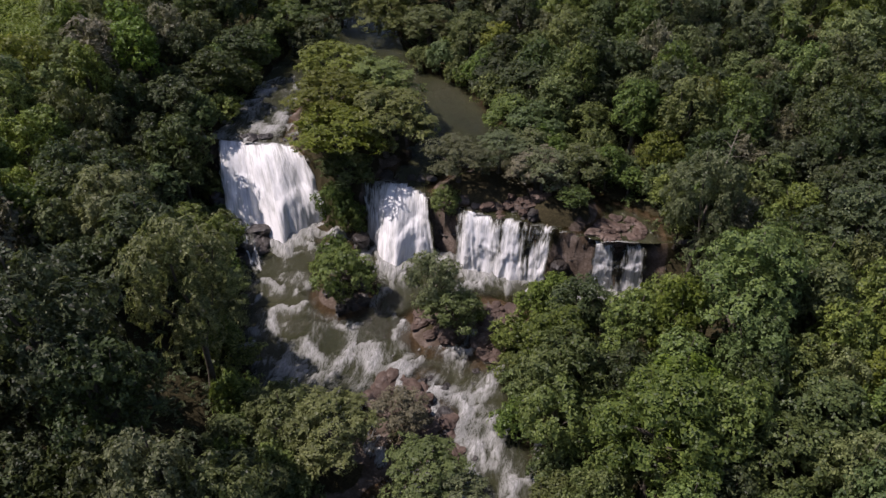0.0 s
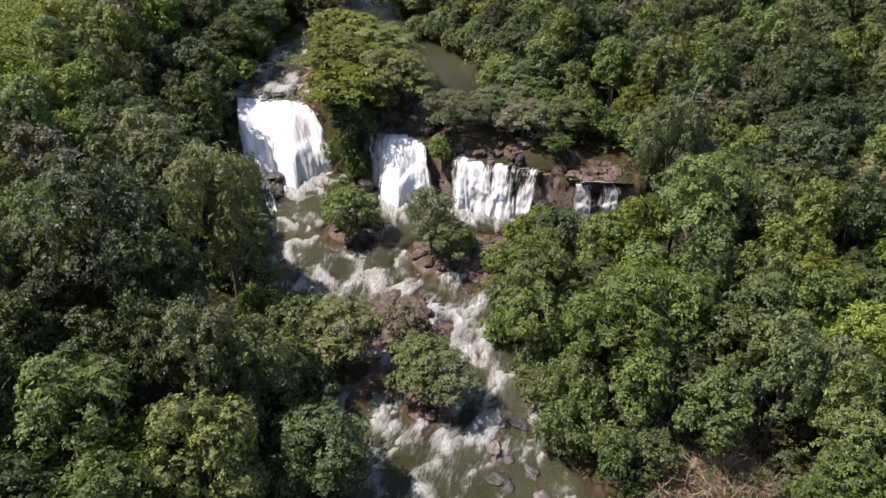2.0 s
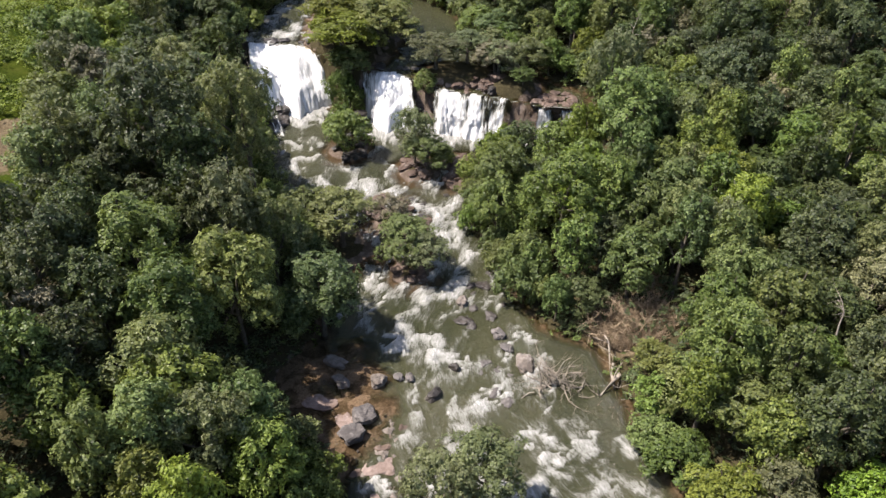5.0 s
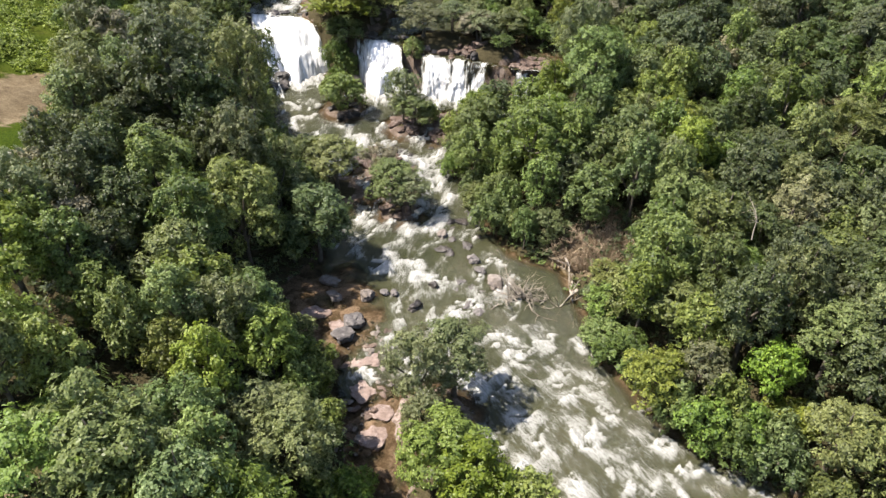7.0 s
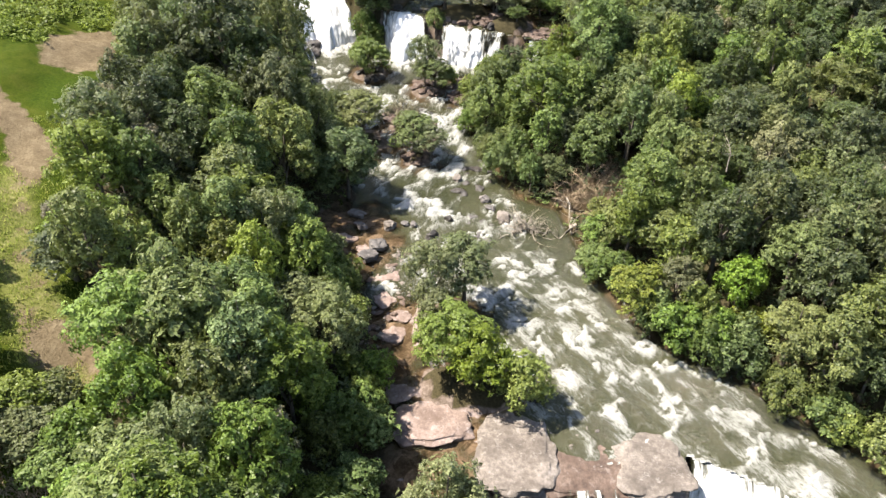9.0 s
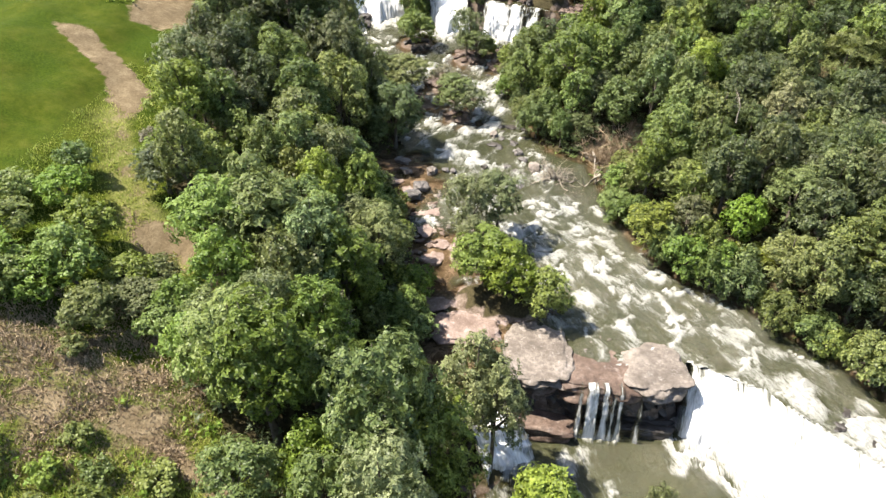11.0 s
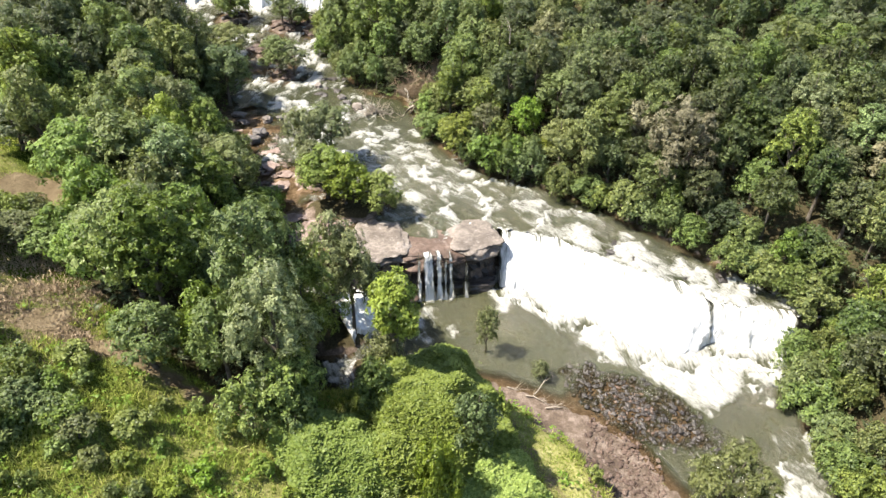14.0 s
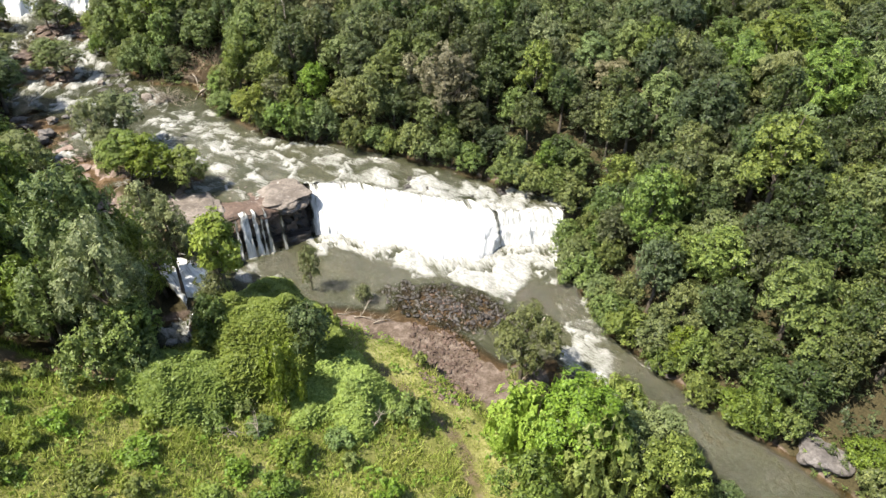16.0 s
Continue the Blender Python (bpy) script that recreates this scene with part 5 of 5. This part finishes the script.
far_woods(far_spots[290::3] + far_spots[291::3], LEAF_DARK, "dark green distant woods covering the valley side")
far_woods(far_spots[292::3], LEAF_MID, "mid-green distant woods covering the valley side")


def undergrowth(name, count, size, leaf, label, inside, lo, hi, seed, box=(-45, 95, -80, 120)):
    """Low leaves over the forest floor or the meadow, one sheet of tufts."""
    r = np.random.RandomState(seed)
    x, y = r.uniform(box[0], box[1], count * 4), r.uniform(box[2], box[3], count * 4)
    d = shore(x, y)
    ok = inside(x, y, d)
    x, y, d = x[ok][:count], y[ok][:count], d[ok][:count]
    z = height(x, y, d) + r.uniform(lo, hi, len(x)) * (0.6 + 0.5 * waves(x, y, 6, seed))
    per = 5
    at = np.repeat(np.stack([x, y, z], 1), per, 0) + r.normal(size=(len(x) * per, 3)) * size * 0.6
    n = len(at)
    up = r.normal(size=(n, 3)) * 0.55 + np.array([0, 0, 1])
    up /= np.linalg.norm(up, axis=1, keepdims=True)
    side = np.cross(up, r.normal(size=(n, 3)))
    side /= np.linalg.norm(side, axis=1, keepdims=True)
    fwd = np.cross(side, up)
    ln = size * r.uniform(0.6, 1.4, (n, 1))
    tri = np.stack([at - side * ln * 0.4, at + side * ln * 0.4, at + fwd * ln], 1).reshape(-1, 3)
    ob = new(name, mesh_of(name, tri, np.arange(len(tri)).reshape(-1, 3), leaf))
    return tagged(ob, label, "undergrowth", kind="stuff")


# dark leaves on purpose: the gaps' deep shade is put into their colour
undergrowth("undergrowth", 15000, 0.8, LEAF_DARK, "leafy undergrowth, its green darkened for the shade between the trees", lambda x, y, d: (d > 0.1) & (clearing(x, y) < 0.35) & ((x < 11) | (x > 33) | (y > -24) | (y < -55)), 0.2, 2.6, 71)
undergrowth("undergrowth", 9000, 0.5, LEAF_MID, "green growth along the banks", lambda x, y, d: (d > -0.5) & (d < 2.0) & (clearing(x, y) < 0.35) & (trail(x, y) < 0.3), 0.0, 1.4, 72)


def blades(name, count, tall, leaf, label, inside, seed, box):
    """Tall grass and weeds: thin upright blades, in tussocks."""
    r = np.random.RandomState(seed)
    x, y = r.uniform(box[0], box[1], count * 3), r.uniform(box[2], box[3], count * 3)
    d = shore(x, y)
    ok = inside(x, y, d) & (r.rand(len(x)) < 0.55 + 0.45 * waves(x, y, 5, seed))
    x, y, d = x[ok][:count], y[ok][:count], d[ok][:count]
    z = height(x, y, d)
    h = tall * r.uniform(0.4, 1.2, len(x)) * (0.8 + 0.4 * waves(x, y, 7, seed + 1))
    a = r.uniform(0, 6.283, len(x))
    w = 0.02 + 0.045 * r.rand(len(x))
    bx, by = np.cos(a) * w, np.sin(a) * w
    lx, ly = r.normal(size=len(x)) * 0.6 * h, r.normal(size=len(x)) * 0.6 * h
    tri = np.stack([np.stack([x - bx, y - by, z - 0.03], 1), np.stack([x + bx, y + by, z - 0.03], 1), np.stack([x + lx, y + ly, z + h], 1)], 1).reshape(-1, 3)
    ob = new(name, mesh_of(name, tri, np.arange(len(tri)).reshape(-1, 3), leaf))
    return tagged(ob, label, "grass", kind="stuff")


def creeper_mound(cx, cy, rx, ry, lift, count, size, seed, label):
    """A bank of shrubs wholly overgrown with creepers: leaves in a deep layer over a lumpy mound."""
    r = np.random.RandomState(seed)
    x, y = cx + rx * r.uniform(-1.15, 1.15, count * 3), cy + ry * r.uniform(-1.15, 1.15, count * 3)
    q = np.hypot((x - cx) / rx, (y - cy) / ry) + 0.26 * waves(x, y, 5, seed)
    d = shore(x, y)
    ok = (q < 1) & (d > -0.3)
    x, y, q, d = x[ok][:count], y[ok][:count], q[ok][:count], d[ok][:count]
    lump = 0.35 * waves(x, y, 4.6, seed + 1) + 0.2 * waves(x, y, 1.9, seed + 2)
    rise = (lift * (0.8 + 0.3 * (y - cy) / ry) + 1.3 * lump) * np.sqrt(np.clip(1 - q * q, 0, 1))
    z = height(x, y, d) + np.maximum(rise, 0.1) - np.minimum(0.35, 0.4 * rise + 0.1) * r.rand(len(x)) ** 1.5
    n = len(x)
    at = np.stack([x, y, z], 1)
    up = r.normal(size=(n, 3)) * 0.3 + np.array([0, 0, 1.0])
    up /= np.linalg.norm(up, axis=1, keepdims=True)
    side = np.cross(up, r.normal(size=(n, 3)))
    side /= np.linalg.norm(side, axis=1, keepdims=True)
    fwd = np.cross(side, up)
    ln = size * r.uniform(0.6, 1.4, (n, 1))
    tri = np.stack([at - side * ln * 0.5, at + side * ln * 0.5, at + fwd * ln], 1).reshape(-1, 3)
    root = tagged(new("creeper_thicket"), label, "thicket")
    foliage = new("foliage", mesh_of("foliage", tri, np.arange(len(tri)).reshape(-1, 3), LEAF_VINE))
    foliage.parent = root
    for k in range(7):
        i = r.randint(len(x))
        low = float(height(x[i:i + 1], y[i:i + 1])[0])
        v, f = tube([(x[i], y[i], low - 0.3), (x[i] + r.normal() * 0.3, y[i] + r.normal() * 0.3, (low + z[i]) / 2), (x[i] + r.normal() * 0.3, y[i], z[i] - 0.1)], [0.12, 0.09, 0.04])
        stem = new("stem", mesh_of("stem", v, f, BARK, True))
        stem.parent = root
    return root


creeper_mound(10.0, -36.4, 6.2, 7.0, 7.6, 42000, 0.28, 111, "bright green bank of shrubs overgrown with creepers")
creeper_mound(3.4, -39.6, 4.4, 4.0, 4.4, 18000, 0.28, 114, "fresh green thicket smothered in climbing plants")
creeper_mound(13.8, -43.6, 4.2, 4.0, 3.2, 16000, 0.27, 117, "low bright green creepers spread over the meadow")
open_ground = lambda x, y, d: (d > 0.3) & (clearing(x, y) > 0.4) & (trail(x, y) < 0.35) & (shore_strip(x, y) < 0.45)
blades("tall_grass", 130000, 0.55, GRASS, "pale yellow-green tall grass in the meadow", open_ground, 81, (-32, 27, -60, -26))
blades("short_grass", 26000, 0.22, GRASS, "short pale grass along the gravel shore", lambda x, y, d: (d > 0.3) & (shore_strip(x, y) > 0.3) & (beach(x, y) < 0.4), 91, (12, 29, -58, -28))
STRAW = bark_material("dry_straw", (0.17, 0.125, 0.08), (0.36, 0.28, 0.19))
blades("straw_heap", 12000, 1.2, STRAW, "heap of dry pinkish straw and reeds on the bank", lambda x, y, d: (d > -0.4) & (np.hypot((x - 18.4) / 3.6, (y - 18.2) / 2.2) < 1), 88, (13, 23, 14, 22))
blades("straw_heap", 2500, 0.8, STRAW, "dry straw hanging under the bank trees", lambda x, y, d: (d > -0.4) & (np.hypot((x - 21.5) / 1.6, (y - 21.5) / 2.6) < 1), 89, (18, 25, 17, 26))
dry_ground = lambda x, y, d: (d > 0.3) & (clearing(x, y) > 0.4) & (trail(x, y) < 0.75)
blades("dry_grass", 14000, 0.28, GRASS, "dry pale grass beside the track", dry_ground, 87, (-36, -17, -18, 14))
blades("dry_grass", 36000, 0.3, STRAW, "brownish dry grass over the upper meadow", lambda x, y, d: (clearing(x, y) > 0.4) & (np.hypot((x + 23.5) / 1.9, y + 27.0) < 7.5), 90, (-38, -9, -35, -19))
undergrowth("low_scrub", 9000, 0.42, LEAF_LIGHT, "low green scrub over the slope beside the woods", lambda x, y, d: (clearing(x, y) > 0.4) & (x < -33 + 0.0 * y) & (y > 27) & (trail(x, y) < 0.3) & (waves(x, y, 7, 64) > -0.45), 0.0, 1.0, 73, (-68, -33, 27, 100))
undergrowth("low_scrub", 1500, 0.3, LEAF_VINE, "low green weeds among the meadow grass", lambda x, y, d: (clearing(x, y) > 0.5) & (trail(x, y) < 0.3) & (waves(x, y, 4, 65) > 0.05) & (d > 1), 0.0, 0.7, 74, (-30, 26, -58, -27))


# ---- dead wood ----
def dead_branch(name, start, way, length, girth, seed, label, forks=7, wood=DEADWOOD):
    """A bleached fallen branch with forking twigs."""
    r = np.random.RandomState(seed)
    way = Vector(way).normalized()

    def shoot(p, d, ln, g, depth):
        pts, rad = [p], [g]
        for k in range(4):
            d = (d + Vector(r.normal(size=3) * 0.22)).normalized()
            p = p + d * ln / 4
            pts.append(p)
            rad.append(g * (1 - 0.2 * (k + 1)))
        pieces.append(tube(pts, rad, 5 if depth else 7))
        if depth < 2:
            for _ in range(forks if depth == 0 else 3):
                i = r.randint(1, 5)
                side = (d + Vector(r.normal(size=3)) * 0.9)
                side.z = abs(side.z) * 0.7
                shoot(pts[i], side.normalized(), ln * r.uniform(0.3, 0.6), rad[i] * 0.55, depth + 1)

    pieces = []
    shoot(Vector(start), way, length, girth, 0)
    v, f = joined(pieces)
    ob = new(name, mesh_of(name, v, f, wood, True))
    return tagged(ob, label, "dead wood")


DRIFT = "bleached driftwood branch stranded on the river rocks"
dead_branch("driftwood", (16.2, 13.4, 5.2), (-1, -0.55, 0.05), 5.2, 0.19, 1, DRIFT)
dead_branch("driftwood", (16.0, 14.6, 5.2), (-0.25, -1, 0.25), 4.2, 0.12, 2, DRIFT)
dead_branch("driftwood", (15.6, 17.0, 6.2), (-0.1, -0.8, -0.25), 3.6, 0.1, 3, DRIFT)
heap = np.random.RandomState(12)
for k in range(22):
    dead_branch("driftwood", (11.2 + heap.normal() * 1.1, 13.2 + heap.normal() * 0.7, 4.75), (heap.normal(), heap.normal() * 0.7, heap.uniform(0.1, 0.6)), heap.uniform(1.6, 3.2), 0.07, 40 + k, DRIFT, 8)
for k, (bx, by) in enumerate(((18.2, -29.6), (19.6, -30.8), (21.0, -32.4), (20.2, -31.0))):
    dead_branch("brush_heap", (bx, by, float(height(np.array([bx]), np.array([by]))[0]) + 0.15), (0.7, -0.6 + 0.3 * k, 0.1), 3.0, 0.07, 10 + k, "dry brown twigs heaped on the shore", 6)
for k, (bx, by) in enumerate(((5.2, -45.6), (6.6, -46.0), (14.6, -47.6))):
    dead_branch("brush_heap", (bx, by, float(height(np.array([bx]), np.array([by]))[0]) + 0.4), (0.3 * k - 0.2, 0.2, 0.9), 2.2, 0.06, 60 + k, "grey dry brush standing in the meadow", 9)
for k, (bx, by, bz) in enumerate(((-2.6, 33.0, 6.2), (-2.2, 31.6, 6.0), (-3.4, 34.0, 6.3))):
    dead_branch("brush_heap", (bx, by, bz), (0.2 * k - 0.2, -0.4, 0.9), 2.8, 0.07, 20 + k, "bare reddish shrub twigs on the river islet", 9, STRAW)
for k, (bx, by, bz) in enumerate(((27.2, 7.3, 15.0), (-15.5, 36, 19.5), (22.8, 48.6, 20.0), (29.5, -46.0, -3.2))):
    dead_branch("dead_branch", (bx, by, bz), (0.3, 0.1 * k - 0.2, 1.0), 3.2, 0.06, 30 + k, "bare grey branch standing out of the foliage", 6)
brush = np.random.RandomState(17)
for k in range(16):
    bx, by = 17.4 + 1.7 * brush.normal(), 18.6 + 0.9 * brush.normal()
    dead_branch("dry_brush", (bx, by, float(height(np.array([bx]), np.array([by]))[0]) + 0.2), (brush.normal() * 0.8, -0.4 + 0.5 * brush.normal(), brush.uniform(0.3, 0.9)), brush.uniform(2.2, 3.8), 0.07, 80 + k, "tangled dry pinkish-brown brush on the bank", 11, STRAW)
